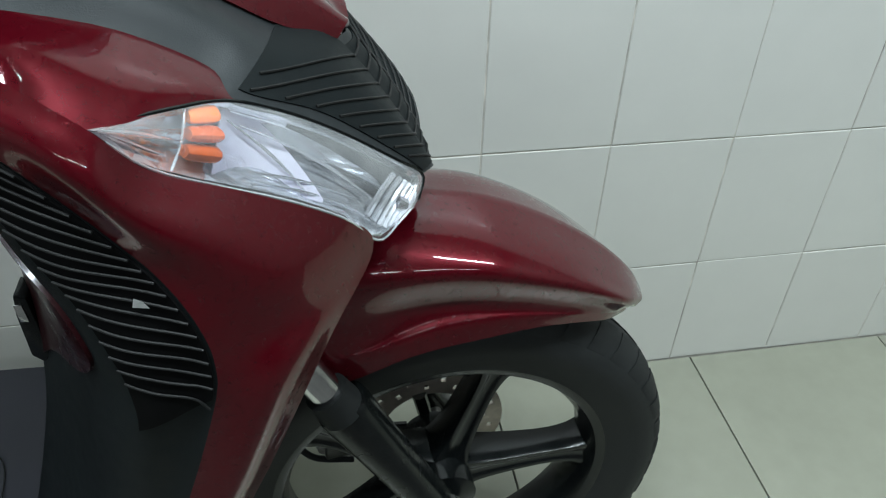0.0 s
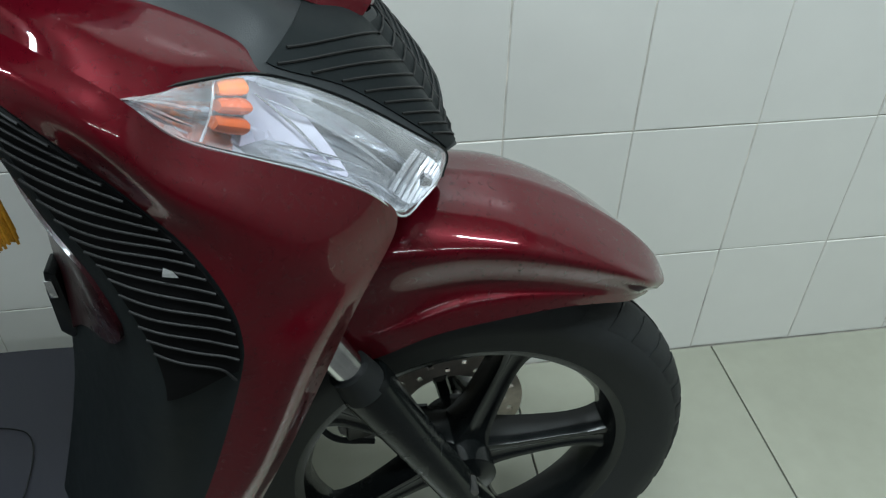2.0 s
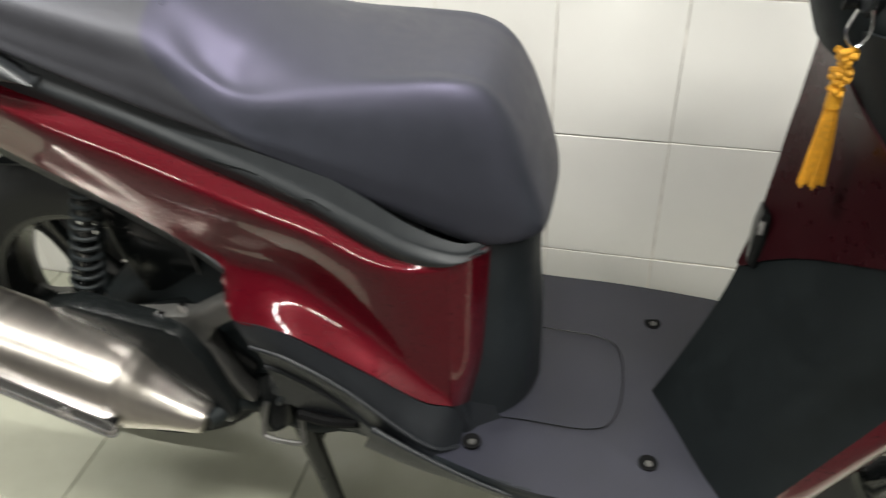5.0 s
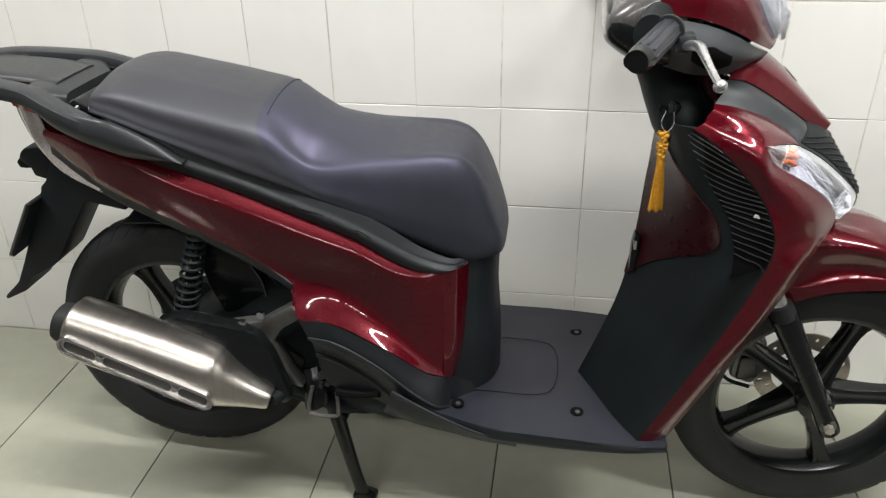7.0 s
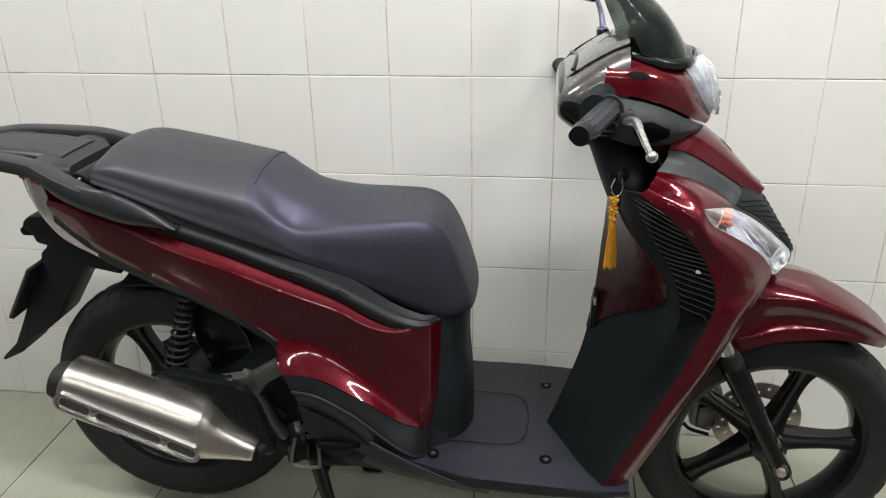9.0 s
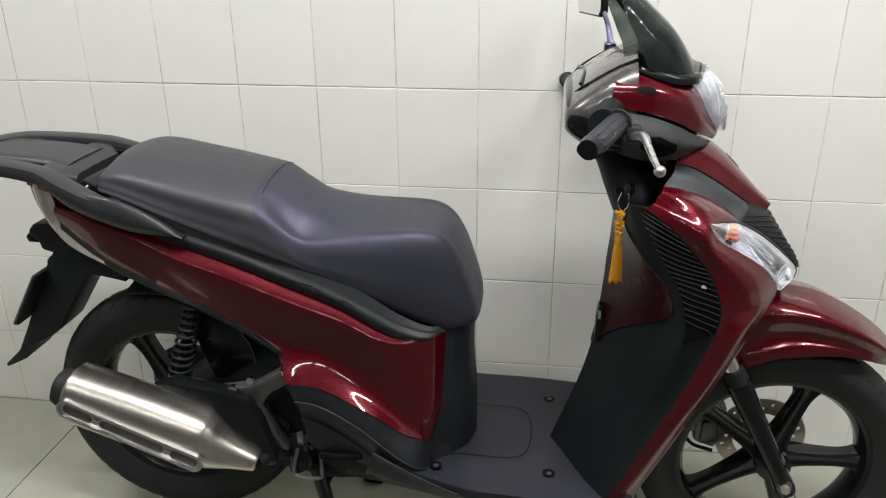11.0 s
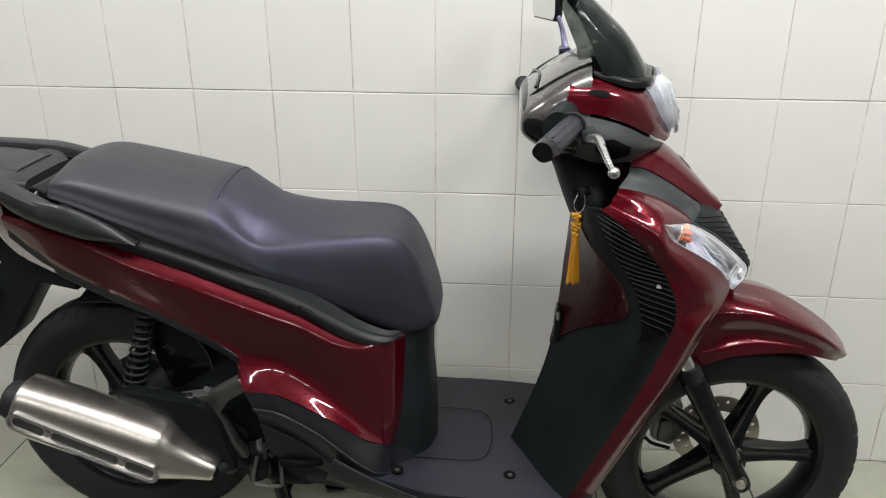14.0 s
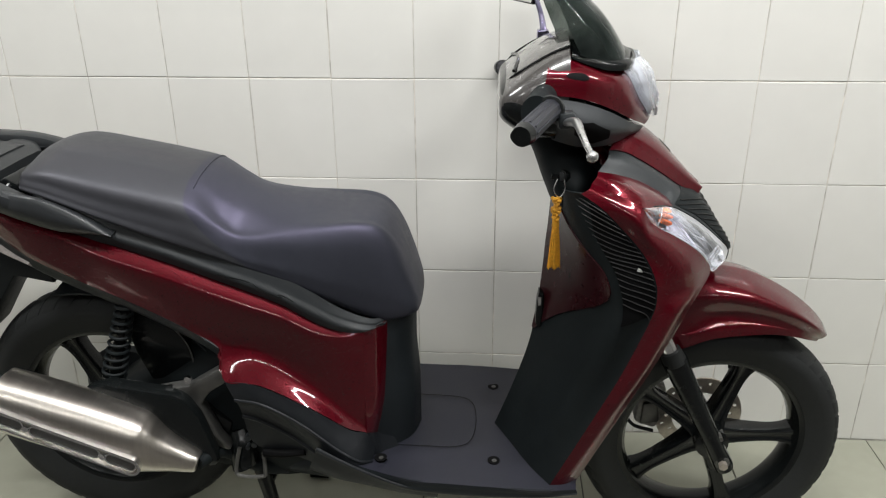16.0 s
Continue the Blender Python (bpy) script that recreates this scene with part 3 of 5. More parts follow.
inner = surface([(0.945, -0.072, 0.525), (0.955, -0.072, 0.60), (0.95, -0.07, 0.67)], [(0.925, 0, 0.52), (0.93, 0, 0.60), (0.93, 0, 0.68)], [(0.945, 0.072, 0.525), (0.955, 0.072, 0.60), (0.95, 0.07, 0.67)])
part("mudguard_stay", shell(inner, 8, 12, 0.006), BLACK, scooter)

# front body: borders shared by the painted side, the dark inner shield, the lamps and the nose
EDGE = [(0.748, 0.165, 0.900), (0.784, 0.192, 0.882), (0.822, 0.203, 0.846), (0.850, 0.211, 0.816), (0.868, 0.215, 0.791), (0.882, 0.219, 0.760),
        (0.888, 0.22, 0.725), (0.881, 0.219, 0.680), (0.839, 0.212, 0.556), (0.783, 0.206, 0.425), (0.716, 0.198, 0.272)]
FRONT = [(0.768, 0.150, 0.915), (0.81, 0.182, 0.905), (0.848, 0.205, 0.890), (0.872, 0.196, 0.857), (0.920, 0.178, 0.826), (0.974, 0.150, 0.782),
         (1.000, 0.130, 0.738), (0.962, 0.178, 0.694), (0.909, 0.194, 0.582), (0.855, 0.192, 0.464), (0.776, 0.176, 0.277)]
MID = [tuple((np.array(a) + np.array(b)) / 2 + np.array((0.004, 0.016 if 1 < i < 9 else 0.008, 0.002))) for i, (a, b) in enumerate(zip(EDGE, FRONT))]
REAR = [(0.712, 0, 0.868), (0.711, 0, 0.84), (0.709, 0, 0.805), (0.707, 0, 0.77), (0.704, 0, 0.735), (0.702, 0, 0.695), (0.699, 0, 0.655), (0.694, 0, 0.602),
        (0.675, 0, 0.495), (0.645, 0, 0.395), (0.607, 0, 0.287)]
BEND = [(0.722, 0.10, 0.885), (0.738, 0.135, 0.856), (0.755, 0.155, 0.824), (0.775, 0.172, 0.79), (0.79, 0.183, 0.763), (0.80, 0.192, 0.728),
        (0.806, 0.196, 0.692), (0.802, 0.196, 0.642), (0.765, 0.172, 0.53), (0.718, 0.150, 0.41), (0.670, 0.125, 0.28)]
INNER = surface(REAR, BEND, EDGE)
SIDE = surface(EDGE, MID, FRONT)
VL = lambda u: float(cr([[0.91], [0.70], [0.64], [0.635], [0.64], [0.64], [0.64]], (u - 0.06) / 0.64)[0])
for turn in (lambda f: f, mirrored):
    part("inner_shield", shell(turn(INNER), 60, 30, 0.004, ahead=-0.6), LINER, scooter, "matte black leg shield lining")
    part("front_side_panel", shell(turn(SIDE), 66, 16, 0.004), RED, scooter, "glossy dark red front side panel")
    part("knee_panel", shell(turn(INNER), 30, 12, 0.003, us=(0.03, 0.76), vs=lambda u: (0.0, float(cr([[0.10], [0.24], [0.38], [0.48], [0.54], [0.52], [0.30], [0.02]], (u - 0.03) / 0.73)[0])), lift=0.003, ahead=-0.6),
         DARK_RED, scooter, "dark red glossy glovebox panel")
    # flat black sheet on the lining stands for the shaded depth behind the slats
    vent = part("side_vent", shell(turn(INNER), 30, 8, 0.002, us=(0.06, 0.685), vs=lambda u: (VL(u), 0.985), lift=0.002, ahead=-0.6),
                VOID, scooter, "air vent with thin slats, its shaded depth painted black")
    for k in range(18):
        u0 = 0.10 + k * 0.0338
        lo = VL(u0)
        f = turn(INNER)
        pts = []
        for j in range(7):
            v = lo + (0.985 - lo) * j / 6
            p = np.array(f(max(0.03, u0 + 0.022 - 0.120 * (1 - (v - lo) / max(0.05, 0.985 - lo))), v))
            p[1] += 0.003 * (1 if p[1] > 0 else -1)
            p[0] -= 0.001
            pts.append(tuple(p))
        part("slat", rod(pts, 0.0010, 6, 12), SLAT, vent)
splash = surface(FRONT[6:], [(0.95, 0.06, 0.74), (0.915, 0.07, 0.68), (0.86, 0.07, 0.57), (0.80, 0.07, 0.45), (0.735, 0.07, 0.272)],
                 [(0.95, -0.06, 0.74), (0.915, -0.07, 0.68), (0.86, -0.07, 0.57), (0.80, -0.07, 0.45), (0.735, -0.07, 0.272)], flip(FRONT[6:]))
part("splash_panel", shell(splash, 16, 18, 0.004), BLACK, scooter)

# nose: grey ribbed grille between the lamps, red cap above
LAMP_TOP = [(0.848, 0.205, 0.890), (0.885, 0.172, 0.882), (0.918, 0.140, 0.868), (0.968, 0.115, 0.835), (1.022, 0.090, 0.787), (1.045, 0.072, 0.760), (1.040, 0.085, 0.745)]
LAMP_LOW = [(0.848, 0.205, 0.890), (0.872, 0.194, 0.857), (0.908, 0.181, 0.833), (0.945, 0.165, 0.808), (0.982, 0.144, 0.774), (1.006, 0.120, 0.735), (1.030, 0.095, 0.742)]
BORDER = [(0.779, 0.136, 0.932), (0.811, 0.138, 0.928), (0.858, 0.130, 0.912), (0.904, 0.124, 0.884), (0.918, 0.140, 0.868), (0.968, 0.115, 0.835), (1.022, 0.090, 0.787), (1.045, 0.072, 0.760)]
CAPE = [(0.795, 0.115, 0.955), (0.825, 0.105, 0.948), (0.868, 0.090, 0.925), (0.91, 0.075, 0.900), (0.945, 0.055, 0.878), (0.985, 0.03, 0.858), (1.032, 0.025, 0.790), (1.058, 0.02, 0.735)]
CAPC = [(0.835, 0, 0.985), (0.868, 0, 0.982), (0.905, 0, 0.955), (0.94, 0, 0.920), (0.968, 0, 0.890), (0.995, 0, 0.853), (1.038, 0, 0.788), (1.062, 0, 0.732)]
CAPB = [tuple(np.array(a) * (1 - k) + np.array(b) * k) for a, b, k in zip(CAPE, CAPC, (0.16, 0.16, 0.15, 0.12, 0.06, 0, 0, 0))]
MIDG = [tuple((np.array(a) + np.array(b)) / 2 + np.array((0.006, 0.004, 0.006))) for a, b in zip(BORDER, CAPB)]
GR = surface(BORDER, MIDG, CAPB)
nose = part("nose_grille", shell(lambda u, v: GR(u, v), 40, 12, 0.004), GREY, scooter, "dark grey ribbed nose grille")
part("grille_side", shell(mirrored(GR), 40, 12, 0.004), GREY, nose)
NC = surface(CAPB[5:], CAPC[5:], flip(CAPB[5:]))
part("grille_centre", shell(NC, 14, 12, 0.004), GREY, nose)

# dark sheets raised off the grille paint the shade between its ribs
part("grille_recess", shell(GR, 24, 8, 0.002, us=(0.56, 0.985), vs=lambda u: (0.10, 1.0), lift=0.0012), LINER, nose)
part("grille_recess", shell(mirrored(GR), 24, 8, 0.002, us=(0.56, 0.985), vs=lambda u: (0.10, 1.0), lift=0.0012), LINER, nose)
part("grille_recess", shell(NC, 12, 8, 0.002, us=(0.05, 0.97), lift=0.0012), LINER, nose)


def at_height(f, v, z):
    lo, hi = 0.0, 1.0
    for _ in range(30):
        m = (lo + hi) / 2
        lo, hi = (m, hi) if f(m, v)[2] > z else (lo, m)
    return np.array(f(lo, v)), lo


for k in range(9):
    z = 0.742 + 0.0125 * k
    spots = [at_height(GR, 0.12 + 0.055 * q, z + 0.045 * (0.88 - 0.055 * q)) for q in range(17)]
    side = [p + (0.0014, 0.0008, 0.0014) for p, u in spots if 0.575 < u < 0.985]
    if len(side) < 3:
        continue
    if z < 0.856:
        line = side + [at_height(NC, 0.5, z)[0] + (0.0018, 0, 0.0014)] + [p * np.array((1, -1, 1)) for p in side[::-1]]
        part("rib", rod(line, 0.0010, 6, 60), SLAT, nose)
    else:
        for sg in (1, -1):
            part("rib", rod([p * np.array((1, sg, 1)) for p in side], 0.0010, 6, 24), SLAT, nose)
cap_mid = [tuple((np.array(a) + np.array(b)) / 2 + np.array((0.004, 0.004, 0.010))) for a, b in zip(CAPB[:6], CAPC[:6])]
CAP = surface(CAPB[:6], cap_mid, CAPC[:6], flip(cap_mid), flip(CAPB[:6]))
cap = part("nose_cap", shell(CAP, 24, 24, 0.005, lift=0.003), RED, scooter, "glossy dark red nose cap")
part("emblem", shell(CAP, 4, 8, 0.003, us=(0.42, 0.53), vs=(0.44, 0.56), lift=0.004), GLOSS, cap)
UPPER = surface(BORDER[:5], [(0.776, 0.147, 0.926), (0.813, 0.166, 0.920), (0.855, 0.172, 0.906), (0.897, 0.152, 0.885), (0.918, 0.140, 0.868)],
                [(0.768, 0.150, 0.915), (0.81, 0.182, 0.905), (0.848, 0.205, 0.890), (0.885, 0.172, 0.882), (0.918, 0.140, 0.868)])
for turn in (lambda f: f, mirrored):
    part("lamp_brow", shell(turn(UPPER), 16, 6, 0.003), RED, scooter)
    lens_mid = [tuple((np.array(a) + np.array(b)) / 2 + np.array((0.010, 0.014, 0.006)) * math.sin(math.pi * min(1, 0.12 + i / 7))) for i, (a, b) in enumerate(zip(LAMP_TOP, LAMP_LOW))]
    L = surface(LAMP_TOP, lens_mid, LAMP_LOW)
    back_mid = [tuple((np.array(a) + np.array(b)) / 2 - np.array((0.012, 0.030, 0.010)) * math.sin(math.pi * i / 6)) for i, (a, b) in enumerate(zip(LAMP_TOP, LAMP_LOW))]
    B = surface([tuple(np.array(p) - (0.003, 0.004, 0.003)) for p in LAMP_TOP], back_mid, [tuple(np.array(p) - (0.003, 0.004, -0.001)) for p in LAMP_LOW])
    facets = shell(turn(B), 15, 7, 0.003)
    for k, vert in enumerate(facets.verts):
        vert.co.z += 0.0007 * math.sin(k * 2.4)
    lamp = part("front_lamp", facets, SILVER, scooter, "clear front lamp with silver reflector and amber inserts", smooth=0)
    lens = part("lens", shell(turn(L), 36, 14, 0.0), LENS, lamp, "clear plastic lens")
    lens.visible_shadow = False
    bowl = lambda u, v: np.array(B(u, v)) * 0.55 + np.array(L(u, v)) * 0.45 - np.array((0.006, 0.010, 0.004)) * math.sin(math.pi * min(1, max(0, (u - 0.28) / 0.30)))
    part("reflector_bowl", shell(turn(bowl), 16, 12, 0.001, us=(0.315, 0.585), vs=lambda u: (0.10 + 0.80 * (max(0.0, u - 0.38) / 0.205) ** 1.1, 0.93)), LAVENDER, lamp, "pale violet-white inner reflector")
    part("reflector_mask", shell(turn(lambda u, v: np.array(B(u, v)) * 0.62 + np.array(L(u, v)) * 0.38), 14, 8, 0.001, us=(0.45, 0.80), vs=lambda u: (0.12, 0.14 + 0.85 * max(0.0, u - 0.40))), GREY, lamp, "grey inner lamp mask")
    for j, (vv, hh) in enumerate(((0.17, 0.13), (0.43, 0.12), (0.68, 0.115))):
        secs = []
        for uu in (0.222, 0.234, 0.288, 0.300):
            q = 0.7 if uu in (0.222, 0.300) else 1.0
            ring = []
            for a in range(8):
                t = math.pi * 2 * a / 8
                v = vv + hh * q * math.cos(t)
                p = np.array(turn(B)(uu + 0.02 * (v - 0.4), v)) * 0.45 + np.array(turn(L)(uu + 0.02 * (v - 0.4), v)) * 0.55
                o = np.array(turn(L)(uu, v)) - np.array(turn(B)(uu, v))
                p = p + o * 0.28 * math.sin(t)
                ring.append(tuple(p))
            secs.append(ring)
        part("amber_insert", loft(secs, 8, 16), AMBER if j == 0 else AMBER_DEEP, lamp, "amber lamp insert" if j == 0 else "deep orange lamp insert")
    for k in range(8):
        u = 0.70 + 0.033 * k
        pts = [np.array(turn(B)(u + 0.03 * v, v)) * 0.55 + np.array(turn(L)(u + 0.03 * v, v)) * 0.45 for v in (0.2, 0.4, 0.6, 0.85)]
        part("reflector_rib", rod(pts, 0.0026, 6, 10), SILVER, lamp)
    for k, (u0, u1, v0, v1) in enumerate(((0.03, 0.2, 0.4, 0.55), (0.05, 0.2, 0.7, 0.8), (0.33, 0.72, 0.12, 0.30), (0.36, 0.70, 0.30, 0.62), (0.40, 0.66, 0.82, 0.74), (0.52, 0.74, 0.5, 0.2), (0.33, 0.55, 0.25, 0.9), (0.42, 0.80, 0.9, 0.86))):
        pts = [np.array(turn(B)(u0 + (u1 - u0) * q, v0 + (v1 - v0) * q)) * 0.7 + np.array(turn(L)(u0 + (u1 - u0) * q, v0 + (v1 - v0) * q)) * 0.3 for q in (0, 0.33, 0.66, 1)]
        part("reflector_fold", rod(pts, [0.0006, 0.0012, 0.0012, 0.0006], 6, 14), SILVER, lamp)
    pts = [np.array(turn(B)(u, 0.5)) * 0.6 + np.array(turn(L)(u, 0.5)) * 0.4 for u in (0.80, 0.86)]
    part("bulb", rod(pts, 0.007, 12), CHROME, lamp)
    part("lamp_frame", rod([turn(L)(u / 20, 0.0) for u in range(1, 21)], 0.0013, 6, 40), GLOSS, lamp)
    part("lamp_edge", rod([turn(L)(u / 20, 1.0) for u in range(1, 20)], 0.0010, 6, 40), SILVER, lamp)
    divide = [np.array(turn(L)(0.205 + 0.02 * v, v)) * 0.6 + np.array(turn(B)(0.205, v)) * 0.4 for v in (0.04, 0.3, 0.6, 0.96)]
    part("reflector_divider", rod(divide, 0.0010, 6, 10), SILVER, lamp)

# hooks and key area on the lining
hook = part("bag_hook", prism([(0.688, 0.612), (0.692, 0.636), (0.702, 0.632), (0.704, 0.560), (0.696, 0.552), (0.687, 0.562)], 0.0, 0.028, 0.002), GLOSS, scooter, "black folding bag hook")
part("hook_plate", prism([(0.690, 0.626), (0.697, 0.626), (0.698, 0.606), (0.691, 0.606)], 0.028, 0.030, 0.0006), CHROME, hook)

lock = part("ignition_lock", disc(0.728, 0.084, 0.905, 0.013, 0.012, 24, 0.002, (-0.75, 0.6, 0.2)), GLOSS, scooter, "black ignition lock with its key")
part("lock_face", disc(0.719, 0.0912, 0.9074, 0.008, 0.002, 20, 0.0006, (-0.75, 0.6, 0.2)), GREY, lock)
part("key", prism([(0.700, 0.901), (0.700, 0.914), (0.714, 0.911), (0.714, 0.905)], 0.092, 0.095, 0.001), GLOSS, lock)

# steering neck and handlebar cover
neck = []
for x, z, rx, rs in ((0.757, 0.84, 0.055, 0.10), (0.742, 0.885, 0.058, 0.105), (0.717, 0.935, 0.052, 0.078), (0.70, 0.975, 0.060, 0.072), (0.698, 1.02, 0.066, 0.07), (0.70, 1.06, 0.066, 0.07)):
    neck.append([(x + rx * math.cos(a), rs * math.sin(a), z - 0.10 * rx * math.cos(a)) for a in (2 * math.pi * k / 12 for k in range(12))])
part("steering_shroud", loft(neck, 30, 36), LINER, scooter, "matte black steering shroud")


def ring(x, z_low, z_high, half, lean=0.0, n=14, flat=0.75):
    """A rounded upright section across the handlebar cover."""
    out = []
    for k in range(n):
        a = 2 * math.pi * k / n
        cs, sn = math.cos(a), math.sin(a)
        s = half * math.copysign(abs(cs) ** flat, cs)
        z = (z_low + z_high) / 2 + (z_high - z_low) / 2 * math.copysign(abs(sn) ** flat, sn)
        out.append((x + lean * (z - z_low), s, z))
    return out


part("rear_handlebar_cover", loft([ring(0.598, 1.03, 1.062, 0.10), ring(0.604, 1.018, 1.080, 0.135), ring(0.63, 1.00, 1.105, 0.150), ring(0.66, 0.985, 1.128, 0.152),
                                   ring(0.69, 0.98, 1.146, 0.148), ring(0.72, 0.98, 1.158, 0.142)], 26, 44), COWL, scooter, "glossy brown-black instrument cover")
# black lower body: the cover's dark reflection is put into its colour
part("rear_cover_base", loft([ring(0.600, 1.024, 1.066, 0.10), ring(0.605, 1.010, 1.084, 0.136), ring(0.631, 0.990, 1.096, 0.1525), ring(0.66, 0.978, 1.086, 0.1545), ring(0.70, 0.974, 1.074, 0.152)], 22, 44), GLOSS, scooter, "lower rear handlebar cover, its dark reflection painted black")
for sg in (1, -1):
    part("meter_edge", rod([(0.615, 0.092 * sg, 1.084), (0.63, 0.105 * sg, 1.0985), (0.66, 0.1065 * sg, 1.118), (0.69, 0.104 * sg, 1.134), (0.72, 0.099 * sg, 1.1455)], 0.0022, 6, 24), GLOSS, scooter)
part("meter_hood", rod([(0.625, -0.09, 1.1), (0.632, -0.04, 1.1075), (0.634, 0, 1.109), (0.632, 0.04, 1.1075), (0.625, 0.09, 1.1)], 0.003, 6, 24), GLOSS, scooter)
COW_T = [(0.684, 0.0, 1.138), (0.745, 0.0, 1.136), (0.80, 0.0, 1.126), (0.838, 0.0, 1.105), (0.868, 0.0, 1.05), (0.888, 0.0, 1.008)]
COW_U = [(0.684, 0.085, 1.130), (0.74, 0.085, 1.128), (0.785, 0.082, 1.116), (0.825, 0.075, 1.092), (0.853, 0.062, 1.044), (0.880, 0.03, 1.006)]
COW_M = [(0.681, 0.138, 1.108), (0.735, 0.137, 1.105), (0.775, 0.128, 1.094), (0.81, 0.112, 1.076), (0.842, 0.088, 1.038), (0.874, 0.045, 1.002)]
COW_L = [(0.674, 0.150, 1.072), (0.73, 0.148, 1.066), (0.765, 0.140, 1.056), (0.80, 0.124, 1.040), (0.835, 0.095, 1.018), (0.868, 0.05, 0.997)]
COWS = surface(COW_L, COW_M, COW_U, COW_T, flip(COW_U), flip(COW_M), flip(COW_L))
front_cover = part("front_handlebar_cover", shell(COWS, 28, 60, 0.004), RED, scooter, "glossy dark red headlight cover")
for f in (COWS, mirrored(COWS)):
    # plug patch in near-black: the shade of its depth is painted
    part("mirror_plug", shell(lambda u, v: np.array(f(0.20 + 0.085 * u * math.cos(2 * math.pi * v), 0.145 + 0.026 * u * math.sin(2 * math.pi * v))), 3, 20, 0.0, us=(0.02, 1), lift=0.001), VOID, front_cover)
UND_B = [(0.678, 0.152, 1.068), (0.73, 0.149, 1.060), (0.765, 0.141, 1.050), (0.80, 0.125, 1.034), (0.835, 0.096, 1.012), (0.866, 0.05, 0.993)]
UND_M = [(0.688, 0.158, 1.035), (0.73, 0.160, 1.022), (0.765, 0.152, 1.012), (0.80, 0.130, 1.004), (0.83, 0.098, 0.994), (0.858, 0.05, 0.983)]
UND_C = [(0.695, 0.120, 0.985), (0.735, 0.125, 0.975), (0.77, 0.118, 0.972), (0.80, 0.10, 0.972), (0.825, 0.075, 0.974), (0.85, 0.04, 0.976)]
for turn in (lambda f: f, mirrored):
    under = part("lower_handlebar_cover", shell(turn(surface(UND_B, UND_M, UND_C)), 20, 14, 0.004), COVER_GREY, scooter, "dark grey lower handlebar cover")
    f = turn(surface(UND_B, UND_M, UND_C))
    # black sheet raised off the cover paints the shade inside the lever opening
    part("lever_recess", shell(f, 12, 8, 0.002, us=(0.20, 0.56), vs=lambda u: (0.34 + 0.7 * abs(u - 0.38), 0.86 - 0.9 * abs(u - 0.38)), lift=0.0025), VOID, under)
part("bar_tube", rod([(0.607, -0.35, 1.022), (0.655, -0.24, 1.035), (0.69, -0.1, 1.05), (0.69, 0.1, 1.05), (0.665, 0.24, 1.058), (0.627, 0.355, 1.054)], 0.011, 12, 30), GLOSS, scooter)
for sg in (1, -1):
    bar = [(0.684, 0.235, 1.068), (0.662, 0.30, 1.066), (0.638, 0.36, 1.060)] if sg > 0 else [(0.655, -0.235, 1.036), (0.632, -0.30, 1.030), (0.609, -0.352, 1.024)]
    grip = part("grip", rod(bar, [0.0165, 0.0165, 0.0165], 20, 12), GRIP, scooter, "black ribbed rubber grip")
    for k in range(10):
        a = 2 * math.pi * k / 10
        o = np.array((0.015 * math.cos(a), 0.006 * math.cos(a) * sg, 0.0158 * math.sin(a)))
        part("grip_rib", rod([cr(bar, 0.06) + o, cr(bar, 0.5) + o, cr(bar, 0.94) + o], 0.0022, 6, 8), GRIP, grip)
    part("grip_flange", rod([cr(bar, 0.0), cr(bar, 0.04)], [0.022, 0.0215], 20), RUBBER, grip)
    part("bar_end", rod([cr(bar, 1.0), cr(bar, 1.0) + np.array((-0.006, 0.014 * sg, -0.001))], [0.0182, 0.0155], 20), GLOSS, grip)
    part("switch_box", loft([[(0.672 + 0.024 * math.cos(a) - 0.2 * d, (0.17 + d) * sg, 1.062 + 0.027 * math.sin(a)) for a in (2 * math.pi * k / 12 for k in range(12))]
                             for d in (-0.03, 0.0, 0.03, 0.06, 0.066)], 10, 24), LINER, scooter)
    lever = part("brake_lever", rod([(0.705, 0.245 * sg, 1.048), (0.720, 0.275 * sg, 1.056), (0.724, 0.315 * sg, 1.052), (0.729, 0.36 * sg, 1.043), (0.734, 0.386 * sg, 1.036)],
                                    [0.006, 0.0075, 0.006, 0.005, 0.0045], 12, 24), POLISHED, scooter, "polished alloy brake lever")
    bm = bmesh.new()
    bmesh.ops.create_uvsphere(bm, u_segments=16, v_segments=10, radius=0.0088, matrix=Matrix.Translation(W((0.734, 0.392 * sg, 1.036))))
    part("lever_ball", bm, POLISHED, lever)
    part("lever_clamp", prism([(0.695, 1.038), (0.695, 1.062), (0.718, 1.066), (0.726, 1.052), (0.712, 1.038)], 0.225 * sg, 0.252 * sg, 0.004), GREY, lever)

# headlight under its wrinkled film
HL_A = [(0.785, 0.085, 1.124), (0.825, 0.075, 1.092), (0.853, 0.062, 1.044), (0.880, 0.03, 1.006)]
HLF = surface([tuple(np.array(p) + (0.004, 0.004, 0.002)) for p in HL_A], [(0.84, 0.06, 1.118), (0.862, 0.055, 1.085), (0.878, 0.045, 1.045), (0.89, 0.022, 1.008)],
              [(0.852, 0, 1.118), (0.872, 0, 1.085), (0.886, 0, 1.045), (0.894, 0, 1.008)],
              [(0.84, -0.06, 1.118), (0.862, -0.055, 1.085), (0.878, -0.045, 1.045), (0.89, -0.022, 1.008)], [tuple(np.array(p) * (1, -1, 1) + (0.004, -0.004, 0.002)) for p in HL_A])
headlight = part("headlight", shell(HLF, 12, 20, 0.003, lift=-0.006), SILVER, scooter, "clear headlight with silver reflector")
part("lens", shell(HLF, 16, 24, 0.0), LENS, headlight).visible_shadow = False
